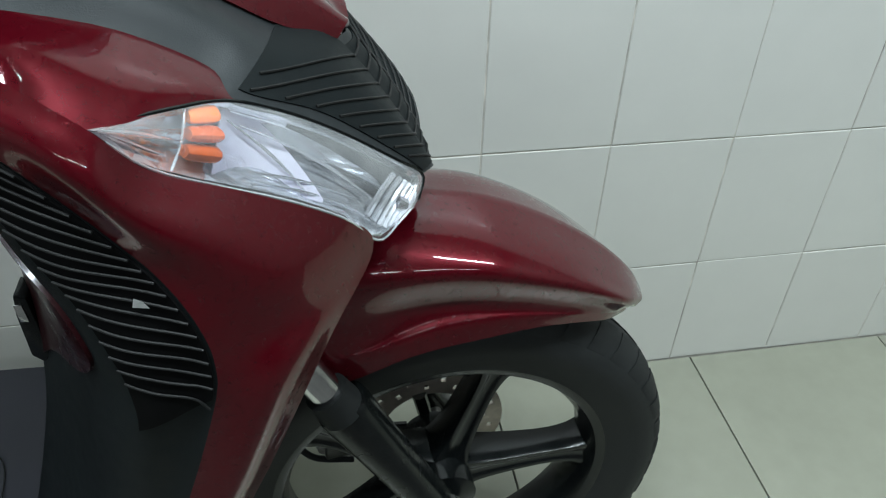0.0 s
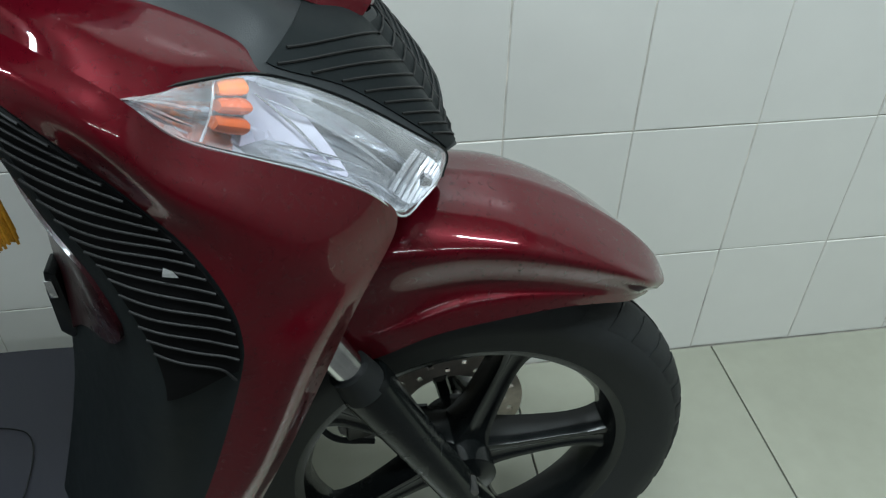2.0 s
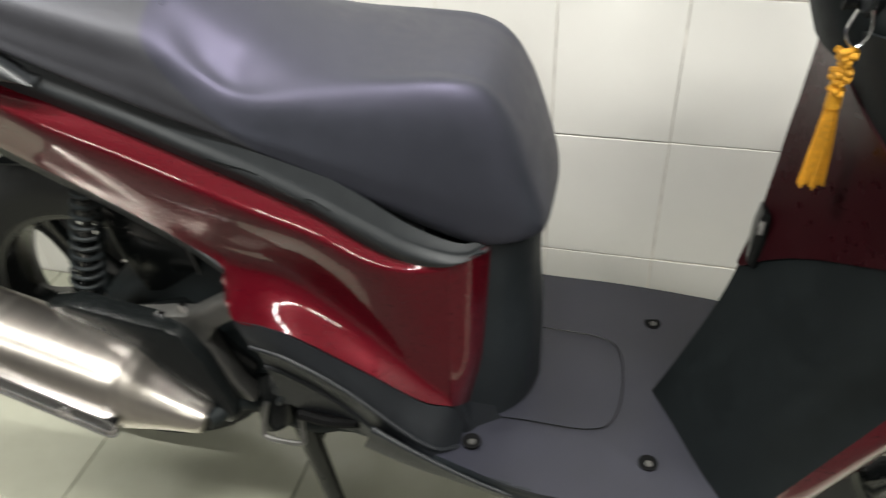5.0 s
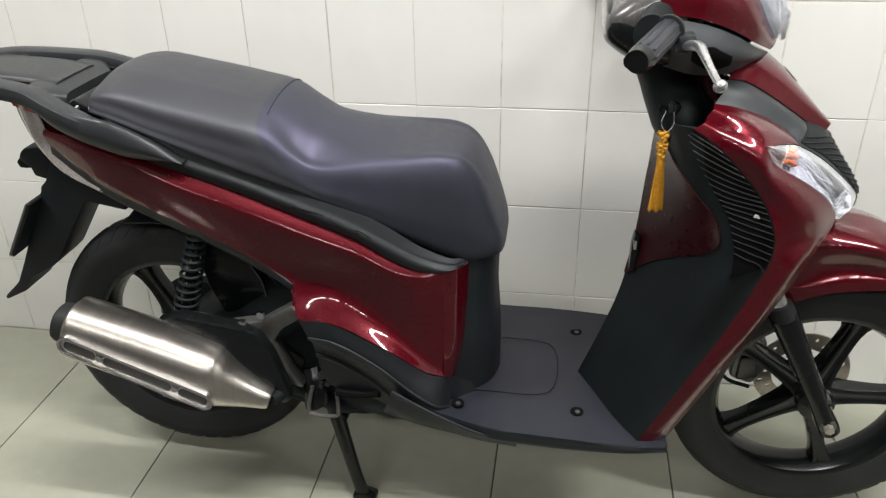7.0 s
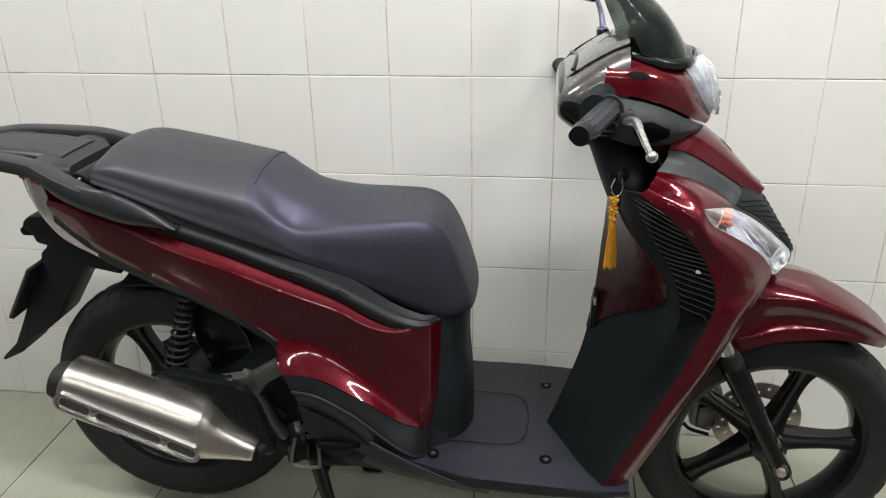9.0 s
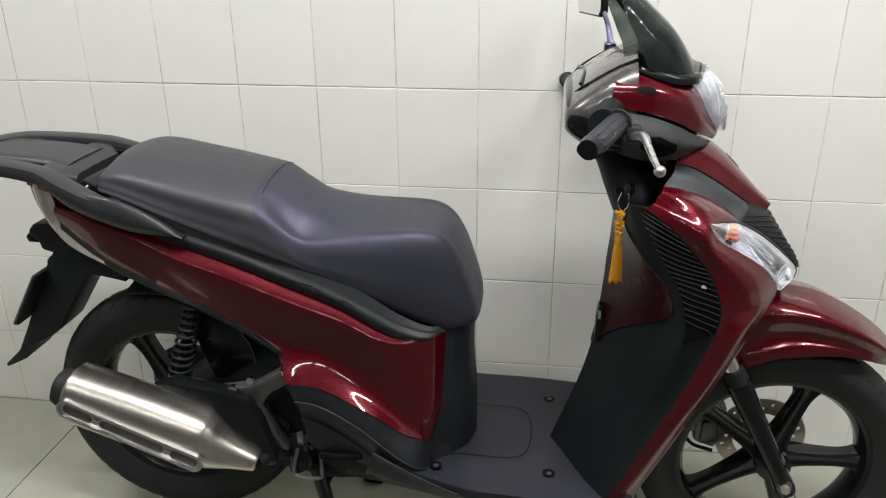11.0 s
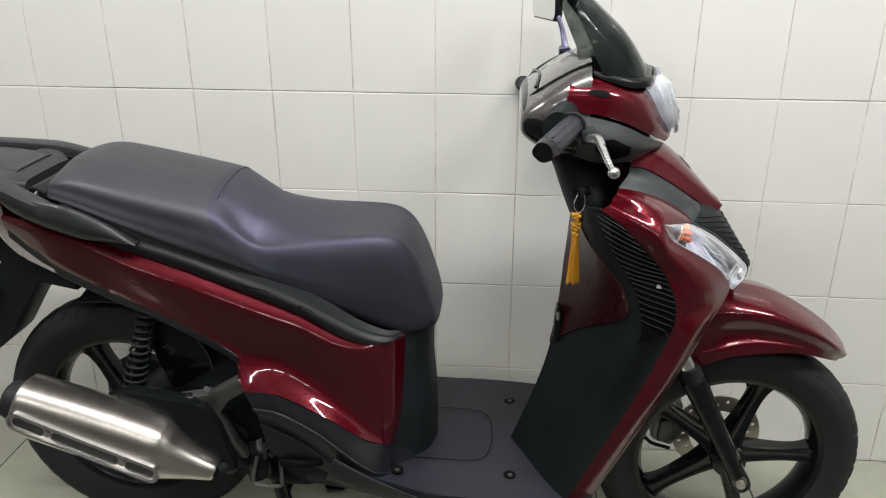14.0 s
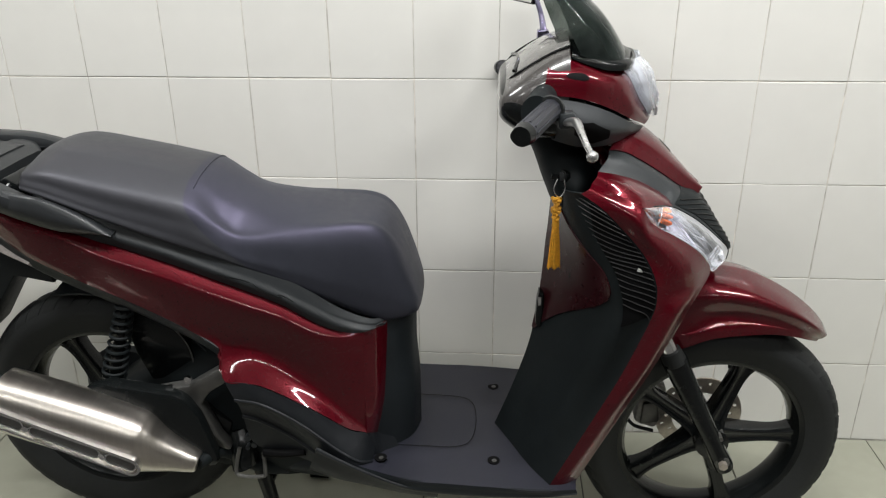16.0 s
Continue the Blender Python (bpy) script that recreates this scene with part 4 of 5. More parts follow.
wrap = thing("plastic_film", W((0.87, 0, 1.05)), "loose clear plastic film wrapped over the headlight", "plastic film")


def crumple(u, v):
    p = np.array(HLF(u, v)) + np.array((0.005, 0.004 * (1 if v < 0.5 else -1), 0.002)) * (0.4 + math.sin(math.pi * u))
    w = noise.noise(Vector((u * 5, v * 7, 1.3))) * 0.006 + noise.noise(Vector((u * 14, v * 19, 4.0))) * 0.003
    return p + np.array((w + 0.002 * u, 0.3 * w, 0.6 * w))


part("sheet", shell(crumple, 40, 56, 0.0), FILM, wrap)

# smoked visor and its black foot
VB = [(0.732, 0.120, 1.132), (0.786, 0.110, 1.114), (0.820, 0.08, 1.112), (0.842, 0.0, 1.114)]
VT = [(0.684, 0.096, 1.236), (0.694, 0.080, 1.248), (0.712, 0.05, 1.252), (0.716, 0.0, 1.256)]
VM = [(0.708, 0.113, 1.182), (0.738, 0.103, 1.186), (0.778, 0.068, 1.186), (0.790, 0.0, 1.188)]
V0 = surface(VB + flip(VB[:-1])[::-1], VM + flip(VM[:-1])[::-1], VT + flip(VT[:-1])[::-1])


def V(u, v):
    """The visor turns a little with the bars."""
    p = np.array(V0(u, v))
    p[0] += 0.10 * (p[1] - 0.06)
    return p


visor = part("visor", shell(V, 40, 18, 0.003), SMOKE, scooter, "small smoked plastic windscreen")
part("visor_rim", rod([V(i / 24, 1.0) for i in range(25)], 0.0024, 6, 60), GLOSS, visor)
FL = [(0.722, 0.108, 1.126), (0.752, 0.118, 1.116), (0.788, 0.112, 1.106), (0.826, 0.08, 1.104), (0.846, 0.0, 1.108)]
FU = [(0.724, 0.100, 1.134), (0.755, 0.108, 1.130), (0.788, 0.102, 1.122), (0.824, 0.075, 1.118), (0.842, 0.0, 1.122)]
FM = [tuple((np.array(a) + np.array(b)) / 2 + np.array((0.001, 0.003 if a[1] else 0, 0.001))) for a, b in zip(FL, FU)]
FOOT = surface(FL + flip(FL[:-1])[::-1], FM + flip(FM[:-1])[::-1], FU + flip(FU[:-1])[::-1])
part("visor_foot", shell(FOOT, 48, 8, 0.004, lift=0.003), GLOSS, visor)
part("visor_base", shell(surface(FU, [(x, s * 0.4, z + 0.16 * s) for x, s, z in FU], [(x, -s * 0.4, z + 0.16 * s) for x, s, z in FU], flip(FU)), 14, 16, 0.003), GLOSS, visor)

# the mirror on the far side
mirror = part("mirror_arm", rod([(0.692, -0.17, 1.112), (0.69, -0.17, 1.128), (0.683, -0.19, 1.165), (0.668, -0.21, 1.205), (0.660, -0.225, 1.235)], [0.008, 0.0075, 0.0055, 0.005, 0.005], 10, 24), PURPLE, scooter, "violet-tinted chrome mirror stem")
part("clamp", prism([(0.676, 1.112), (0.676, 1.136), (0.700, 1.136), (0.704, 1.112)], -0.185, -0.155, 0.004), PURPLE, mirror)

def mirror_slab(inset, t0, t1, bevel):
    """The mirror stands at a slant: a slab between two depths along its normal."""
    along, nrm, up = np.array((0.43, 0.90, 0.0)), np.array((-0.90, 0.43, 0.0)), np.array((0.0, 0.0, 1.0))
    c = np.array((0.645, -0.245, 1.232))
    bm = bmesh.new()
    loops = []
    for t in (t0, t1):
        loops.append([bm.verts.new(W(c + along * a * (0.055 - inset) + up * b * (0.052 - inset) + nrm * t))
                      for a, b in ((-1, -0.7), (-0.85, -1), (0.85, -1), (1, -0.75), (0.9, 0.8), (0.7, 1), (-0.85, 0.9), (-1, 0.7))])
    a, b = loops
    bm.faces.new(a), bm.faces.new(b[::-1])
    for i in range(8):
        bm.faces.new((a[i], a[(i + 1) % 8], b[(i + 1) % 8], b[i]))
    bmesh.ops.recalc_face_normals(bm, faces=bm.faces)
    if bevel:
        bmesh.ops.bevel(bm, geom=bm.edges[:], offset=bevel, segments=2, affect="EDGES", profile=0.5)
    return bm


head = part("mirror_head", mirror_slab(0.0, -0.016, 0.0, 0.003), GLOSS, mirror)
part("glass", mirror_slab(0.004, 0.0, 0.0012, 0.0), MIRROR, head, "mirror glass")

# seat: stations along the scooter with centre height, shoulder, flank and lower edge
SEAT = [(-0.305, 0.915, 0.09, 0.905, 0.12, 0.893, 0.12, 0.882), (-0.292, 0.934, 0.105, 0.918, 0.135, 0.900, 0.138, 0.880), (-0.24, 0.947, 0.118, 0.926, 0.147, 0.893, 0.150, 0.868),
        (-0.15, 0.934, 0.124, 0.908, 0.150, 0.866, 0.154, 0.833), (-0.043, 0.914, 0.126, 0.885, 0.152, 0.838, 0.157, 0.794), (0.025, 0.900, 0.127, 0.866, 0.153, 0.818, 0.158, 0.769),
        (0.075, 0.872, 0.128, 0.826, 0.152, 0.790, 0.159, 0.751), (0.115, 0.850, 0.129, 0.804, 0.150, 0.765, 0.160, 0.734), (0.19, 0.829, 0.127, 0.806, 0.147, 0.750, 0.160, 0.701),
        (0.27, 0.813, 0.119, 0.808, 0.138, 0.735, 0.156, 0.659), (0.335, 0.808, 0.107, 0.808, 0.127, 0.722, 0.146, 0.624), (0.375, 0.796, 0.094, 0.794, 0.117, 0.710, 0.130, 0.608),
        (0.404, 0.762, 0.084, 0.756, 0.107, 0.690, 0.115, 0.606), (0.426, 0.710, 0.074, 0.702, 0.094, 0.660, 0.098, 0.606), (0.442, 0.655, 0.062, 0.650, 0.075, 0.632, 0.075, 0.606),
        (0.447, 0.630, 0.045, 0.627, 0.052, 0.620, 0.05, 0.608)]
secs = []
for x, zt, se, ze, sm, zm, sb, zb in SEAT:
    soft = min(1.0, max(0.0, (0.06 - x) / 0.07))
    tuck = 0.004 + 0.010 * min(1.0, max(0.0, (x + 0.05) / 0.2))
    sb = sm + 0.008 - tuck
    bend = (x, se + (sm - se) * (0.50 + 0.10 * soft), ze - (ze - zm) * (0.36 - 0.04 * soft))
    se, ze = se * (0.93 - 0.23 * soft), ze - 0.002 + 0.55 * soft * (zt - ze)
    half = [(x, sb * 0.6, zb - 0.004), (x, sb, zb), (x, sm + 0.006 - 0.2 * tuck, (zm + zb) / 2), (x, sm, zm), bend, (x, se, ze), (x, se * 0.72, ze + (zt - ze) * 0.55), (x, se * 0.38, zt - 0.12 * (zt - ze))]
    secs.append(half + [(x, 0, zt)] + flip(half[::-1]) + [(x, 0, zb - 0.006)])
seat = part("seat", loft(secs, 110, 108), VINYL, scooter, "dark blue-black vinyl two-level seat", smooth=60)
loop = cr(np.array(secs), 4.85 / 15)[5:12] + (0, 0, 0.0004)
part("seam", rod([p + (0.012 * (1 - (p[1] / 0.15) ** 2), 0, -0.0035 * (1 - (p[1] / 0.15) ** 2)) for p in loop], 0.0012, 6, 60), VINYL, seat)
# tail side panels with their trim
U = [(-0.415, 0.117, 0.836), (-0.32, 0.138, 0.826), (-0.22, 0.146, 0.806), (-0.143, 0.150, 0.779), (-0.032, 0.151, 0.743), (0.079, 0.152, 0.702),
     (0.13, 0.153, 0.683), (0.19, 0.154, 0.658), (0.256, 0.155, 0.619), (0.30, 0.153, 0.602), (0.345, 0.147, 0.601)]
LO = [(-0.412, 0.115, 0.806), (-0.32, 0.134, 0.742), (-0.22, 0.145, 0.697), (-0.105, 0.151, 0.648), (0.0, 0.153, 0.592), (0.052, 0.156, 0.556),
      (0.064, 0.184, 0.500), (0.135, 0.191, 0.496), (0.24, 0.186, 0.439), (0.31, 0.172, 0.384), (0.342, 0.157, 0.366)]
OUTW = [0.005, 0.012, 0.017, 0.021, 0.022, 0.022, 0.021, 0.018, 0.014, 0.008, 0.003]
DROP = [0.006, 0.014, 0.020, 0.023, 0.025, 0.026, 0.025, 0.022, 0.017, 0.011, 0.008]
MU = [(x, s + o * 0.92, z - d * 0.80) for (x, s, z), o, d in zip(U, OUTW, DROP)]
MV = [(x, s + o, z - d * 1.02) for (x, s, z), o, d in zip(U, OUTW, DROP)]
CREASE = [(-0.412, 0.119, 0.812), (-0.32, 0.139, 0.756), (-0.22, 0.149, 0.712), (-0.105, 0.154, 0.664), (0.0, 0.155, 0.610), (0.050, 0.149, 0.576),
          (0.060, 0.146, 0.562), (0.130, 0.147, 0.548), (0.232, 0.150, 0.474), (0.305, 0.154, 0.408), (0.340, 0.152, 0.376)]
ML = [tuple(np.array(c) * 0.9 + np.array(m) * 0.1) for c, m in zip(CREASE, MV)]
MW = [tuple(np.array(c) * 0.84 + np.array(p) * 0.16) for c, p in zip(CREASE, LO)]
PANEL = creased(U, MU, MV, ML, MW, LO)
FE_T = [tuple(PANEL(1.0, v)) for v in (0, 0.47, 0.53, 1)]
FE_M = [(0.368, 0.132, 0.603), (0.368, 0.133, 0.51), (0.364, 0.138, 0.43), (0.352, 0.142, 0.355)]
FE_F = [(0.386, 0.104, 0.605), (0.380, 0.108, 0.50), (0.374, 0.115, 0.42), (0.358, 0.122, 0.342)]
TRIM_T = [(-0.20, 0.147, 0.846), (-0.153, 0.152, 0.829), (-0.085, 0.155, 0.811), (-0.025, 0.157, 0.793), (0.03, 0.158, 0.772), (0.084, 0.159, 0.751), (0.14, 0.160, 0.728), (0.193, 0.160, 0.703), (0.25, 0.158, 0.672), (0.302, 0.154, 0.640), (0.358, 0.138, 0.614), (0.386, 0.106, 0.609)]
TRIM_L = [(-0.21, 0.148, 0.790), (-0.143, 0.152, 0.779), (-0.085, 0.154, 0.762), (-0.032, 0.155, 0.745), (0.025, 0.156, 0.724), (0.079, 0.157, 0.704), (0.13, 0.158, 0.685), (0.19, 0.159, 0.660), (0.256, 0.159, 0.621), (0.30, 0.157, 0.604), (0.345, 0.150, 0.600), (0.376, 0.122, 0.602)]
TRIM_M = [tuple(np.array(a) * 0.5 + np.array(b) * 0.5 + np.array((0, 0.004, -0.004))) for a, b in zip(TRIM_T, TRIM_L)]
LIP = [(x, s - 0.004, zl + (zt - zl) * k) for (x, s, zt), (_, _, zl), k in zip(TRIM_T, TRIM_L, (0.80, 0.74, 0.70, 0.66, 0.66, 0.68, 0.72, 0.74, 0.78, 0.80, 0.80, 0.80))]
LIP_OUT = [(x, s + 0.0015, z - 0.0035) for x, s, z in LIP]
TOP = [(x, s - 0.012, z + 0.002 + 0.011 * max(0.0, math.sin((x + 0.21) / 0.60 * math.pi))) for x, s, z in TRIM_T]
TRIM = creased(TOP, LIP, LIP_OUT, TRIM_M, TRIM_L)
PIL = surface(FE_F, [(0.412, 0.082, 0.606), (0.405, 0.088, 0.50), (0.405, 0.095, 0.40), (0.400, 0.090, 0.29)], [(0.430, 0.045, 0.607), (0.427, 0.05, 0.50), (0.432, 0.055, 0.40), (0.428, 0.05, 0.288)],
              [(0.436, 0, 0.608), (0.433, 0, 0.50), (0.440, 0, 0.40), (0.440, 0, 0.288)])
for turn in (lambda f: f, mirrored):
    panel = part("side_panel", shell(turn(PANEL), 80, 30, 0.004), RED, scooter, "glossy dark red tail side panel")
    part("panel_nose", shell(turn(surface(FE_T, FE_M, FE_F)), 20, 10, 0.004), RED, panel)
    trim = part("seat_trim", shell(turn(TRIM), 60, 24, 0.004), TRIM_GREY, scooter, "dark grey trim strip below the seat")
    # raised emblem on the trim: a plain outline shape
    f = turn(TRIM)
    up = lambda u, v: np.array(f(u * 0.91, 0.5 + 0.5 * v)) + np.array((0, 0.0002 if f(0.5, v)[1] > 0 else -0.0002, 0.0002))
    part("emblem_stroke", rod([up(0.735, 0.34), up(0.70, 0.30), up(0.688, 0.40), up(0.700, 0.48), up(0.665, 0.56), up(0.62, 0.48), up(0.60, 0.32)], 0.0007, 6, 40), GLOSS, trim)
    part("emblem_swoosh", rod([up(0.59, 0.32), up(0.56, 0.35), up(0.53, 0.46), up(0.48, 0.58)], 0.0007, 6, 16), GLOSS, trim)
    part("seat_pillar", shell(turn(PIL), 24, 24, 0.004), BLACK, scooter, "matte black pillar below the seat nose")
    # plastic arch below the tail panel
    AT = [tuple(np.array(p) + (0, 0.001, -0.002)) for p in LO[6:]] + [(0.356, 0.150, 0.322)]
    AR = [(0.083, 0.190, 0.458), (0.14, 0.199, 0.455), (0.215, 0.200, 0.412), (0.285, 0.202, 0.355), (0.328, 0.196, 0.322), (0.352, 0.172, 0.304)]
    AI = [(0.088, 0.180, 0.432), (0.135, 0.184, 0.425), (0.195, 0.186, 0.385), (0.255, 0.194, 0.335), (0.312, 0.203, 0.304), (0.348, 0.192, 0.300)]
    AB = [(0.098, 0.172, 0.350), (0.120, 0.172, 0.330), (0.175, 0.174, 0.320), (0.24, 0.184, 0.300), (0.31, 0.198, 0.278), (0.345, 0.203, 0.280)]
    arch = part("side_apron", shell(turn(surface(AT, AR, AI, AB)), 40, 26, 0.004), APRON, scooter, "dark grey moulded apron under the side panel")
    part("apron_ridge", rod([turn(lambda u, v: cr(AR, u))(k / 12, 0) for k in range(13)], 0.0035, 8, 40), APRON, arch)
    part("apron_ridge", rod([turn(lambda u, v: cr(AI, u) * 0.75 + cr(AB, u) * 0.25)(k / 12, 0) for k in range(12)], 0.004, 8, 40), APRON, arch)

    foot = surface([(0.340, 0.153, 0.366), (0.353, 0.141, 0.354), (0.359, 0.121, 0.342), (0.385, 0.10, 0.33)], [(0.350, 0.149, 0.330), (0.360, 0.140, 0.322), (0.368, 0.124, 0.314), (0.396, 0.10, 0.30)],
                   [(0.354, 0.146, 0.300), (0.364, 0.138, 0.298), (0.374, 0.124, 0.296), (0.403, 0.10, 0.290)])
    part("pillar_foot", shell(turn(foot), 12, 8, 0.003), APRON, scooter)

# side skirt that runs down from the apron to the board
for turn in (lambda p: p, flip):
    sg = turn([(0, 1, 0)])[0][1]
    hem = [(0.246, 0.211, 0.356), (0.30, 0.213, 0.327), (0.36, 0.214, 0.298), (0.42, 0.213, 0.274), (0.49, 0.208, 0.257)]
    mid = [(0.225, 0.196, 0.30), (0.29, 0.197, 0.275), (0.36, 0.196, 0.258), (0.42, 0.196, 0.245), (0.49, 0.196, 0.238)]
    toe = [(0.215, 0.150, 0.262), (0.28, 0.145, 0.240), (0.36, 0.140, 0.228), (0.42, 0.140, 0.224), (0.49, 0.140, 0.222)]
    skirt = part("side_skirt", shell(surface(turn(hem), turn(mid), turn(toe)), 20, 10, 0.004), APRON, scooter, "dark grey side skirt below the floorboard")
    part("skirt_edge", rod(turn([(0.246, 0.211, 0.360), (0.30, 0.213, 0.331), (0.36, 0.214, 0.302), (0.42, 0.213, 0.277), (0.49, 0.209, 0.259)]), [0.005, 0.004, 0.0034, 0.003, 0.002], 8, 30), APRON, skirt)

# floorboard: top sheet, lip and side skirt
FAR_E = [(0.28, -0.200, 0.322), (0.43, -0.222, 0.300), (0.52, -0.226, 0.297), (0.61, -0.224, 0.295), (0.70, -0.220, 0.291), (0.772, -0.213, 0.290)]
FB_C = [(0.28, 0.0, 0.296), (0.43, 0.0, 0.288), (0.52, 0.0, 0.287), (0.61, 0.0, 0.287), (0.70, 0.0, 0.289), (0.79, 0.0, 0.292)]
FB_M = [(0.28, 0.12, 0.306), (0.43, 0.12, 0.291), (0.52, 0.12, 0.288), (0.61, 0.12, 0.287), (0.70, 0.12, 0.285), (0.78, 0.12, 0.288)]
FB_E = [(0.28, 0.192, 0.322), (0.43, 0.213, 0.295), (0.52, 0.214, 0.288), (0.61, 0.214, 0.284), (0.70, 0.216, 0.281), (0.772, 0.213, 0.286)]
FB_L = [(0.28, 0.197, 0.308), (0.43, 0.213, 0.282), (0.52, 0.214, 0.276), (0.61, 0.214, 0.272), (0.70, 0.214, 0.270), (0.775, 0.215, 0.280)]
FB_S = [(0.28, 0.190, 0.285), (0.43, 0.206, 0.262), (0.52, 0.206, 0.254), (0.61, 0.206, 0.252), (0.70, 0.206, 0.256), (0.772, 0.210, 0.272)]
FB_U = [(0.28, 0.13, 0.25), (0.43, 0.13, 0.222), (0.52, 0.13, 0.215), (0.61, 0.13, 0.215), (0.70, 0.13, 0.22), (0.765, 0.14, 0.245)]
board = part("floorboard", shell(surface(FB_E, FB_M, FB_C, flip(FB_M), FAR_E), 20, 30, 0.006), MAT_FLOOR, scooter, "dark blue-grey plastic floorboard")
for turn in (lambda f: f, mirrored):
    part("board_edge", shell(turn(surface(FB_E, FB_L, FB_S, FB_U)), 20, 18, 0.004), BLACK, board)
part("belly", loft([[(x, -w, z1), (x, w, z1), (x, w * 0.9, z0), (x, -w * 0.9, z0)] for x, w, z0, z1 in ((0.12, 0.10, 0.21, 0.275), (0.30, 0.12, 0.205, 0.275), (0.55, 0.13, 0.205, 0.268), (0.74, 0.12, 0.23, 0.27))], 10, 24), BLACK, board)
for x, s, z in ((0.369, 0.161, 0.3065), (0.606, 0.134, 0.2885), (0.603, -0.146, 0.2885), (0.38, -0.166, 0.3025)):
    # raised black disc: shade of the recessed screw hole put into colour
    screw = part("screw_cup", rod([(x, s, z - 0.004), (x, s, z + 0.0006)], [0.0125, 0.0132], 20), VOID, board)
    part("screw", rod([(x + 0.001, s + 0.002, z), (x + 0.001, s + 0.002, z + 0.0018)], [0.0055, 0.0048], 14), ALLOY, screw, "bright steel screw")
LINE = [(0.36, 0.105, 0.2965), (0.43, 0.098, 0.2925), (0.52, 0.095, 0.2905), (0.555, 0.07, 0.2900), (0.565, 0.0, 0.2900), (0.555, -0.07, 0.2900), (0.52, -0.095, 0.2905), (0.43, -0.098, 0.2925)]
part("lid_joint", rod(LINE, 0.0009, 6, 60), GLOSS, board)

# tail: rack, grab wings, lamp, number plate carrier
rack = part("carrier", loft([[(x, -w, z), (x, -w * 0.5, z + 0.004), (x, w * 0.5, z + 0.004), (x, w, z), (x, w, z - t), (x, w * 0.5, z - t), (x, -w * 0.5, z - t), (x, -w, z - t)]
                             for x, w, z, t in ((-0.440, 0.100, 0.912, 0.016), (-0.425, 0.106, 0.910, 0.022), (-0.40, 0.105, 0.904, 0.026), (-0.375, 0.080, 0.892, 0.026))], 12, 40), SATIN, scooter, "satin black luggage rack with open slots")
OUT = [(-0.26, 0.145, 0.842), (-0.31, 0.150, 0.864), (-0.365, 0.142, 0.886), (-0.41, 0.128, 0.902), (-0.47, 0.116, 0.910), (-0.55, 0.102, 0.916), (-0.605, 0.078, 0.919), (-0.635, 0.0, 0.921), (-0.605, -0.078, 0.919), (-0.55, -0.102, 0.916), (-0.47, -0.116, 0.910), (-0.41, -0.128, 0.902), (-0.365, -0.142, 0.886), (-0.31, -0.150, 0.864), (-0.26, -0.145, 0.842)]


def flat_bar(pts, wide, high):
    """A flat bar with rounded edges along pts."""
    secs = []
    n = len(pts) * 4
    for i in range(n + 1):
        p = cr(pts, i / n)
        d = cr(pts, min(1, i / n + 0.01)) - cr(pts, max(0, i / n - 0.01))
        d = d / np.linalg.norm(d)
        w = np.array((-d[1], d[0], 0))
        w = w / np.linalg.norm(w) * wide / 2
        h = np.array((0, 0, high / 2))
        secs.append([tuple(p + w * a + h * b) for a, b in ((-1, -0.5), (-0.7, -1), (0.7, -1), (1, -0.5), (1, 0.5), (0.7, 1), (-0.7, 1), (-1, 0.5))])
    return loft(secs, n, 16)


part("rack_frame", flat_bar(OUT, 0.042, 0.030), SATIN, rack)
part("rack_plate", flat_bar([(-0.40, 0.0, 0.902), (-0.46, 0.0, 0.912), (-0.54, 0.0, 0.917), (-0.628, 0.0, 0.921)], 0.135, 0.020), SATIN, rack)
part("rack_bridge", flat_bar([(-0.560, -0.09, 0.915), (-0.560, 0.09, 0.915)], 0.022, 0.016), SATIN, rack)
GT = [(-0.425, 0.110, 0.905), (-0.37, 0.140, 0.893), (-0.325, 0.158, 0.884), (-0.267, 0.170, 0.878), (-0.22, 0.175, 0.866), (-0.165, 0.173, 0.838), (-0.122, 0.160, 0.803)]
GL = [(-0.435, 0.110, 0.880), (-0.38, 0.138, 0.852), (-0.325, 0.156, 0.836), (-0.275, 0.166, 0.824), (-0.22, 0.171, 0.811), (-0.165, 0.169, 0.806), (-0.122, 0.160, 0.800)]
GM = [tuple(np.array(a) * 0.5 + np.array(b) * 0.5 + np.array((0, 0.010, 0))) for a, b in zip(GT, GL)]
for turn in (lambda f: f, mirrored):
    part("grab_wing", shell(turn(surface([tuple(np.array(p) - (0, 0.02, 0.006)) for p in GT], GT, GM, GL, [tuple(np.array(p) - (0, 0.02, -0.006)) for p in GL])), 30, 20, 0.004), SATIN, scooter, "satin black grab handle wing")
part("seat_hinge", prism([(-0.372, 0.82), (-0.365, 0.882), (-0.345, 0.895), (-0.318, 0.880), (-0.31, 0.82)], -0.11, 0.11, 0.006), GLOSS, scooter)
part("hinge_pin", rod([(-0.335, 0.10, 0.885), (-0.345, 0.125, 0.868)], 0.005, 8), CHROME, scooter)
TA = [(-0.485, 0.085, 0.893), (-0.474, 0.09, 0.842), (-0.448, 0.095, 0.785), (-0.395, 0.108, 0.742), (-0.318, 0.124, 0.716)]
TB = [(-0.432, 0.104, 0.884), (-0.425, 0.103, 0.838), (-0.424, 0.102, 0.802), (-0.384, 0.114, 0.758), (-0.318, 0.126, 0.728)]
TC = [(-0.525, 0.0, 0.888), (-0.518, 0.0, 0.832), (-0.490, 0.0, 0.770), (-0.44, 0.0, 0.722), (-0.37, 0.0, 0.700)]
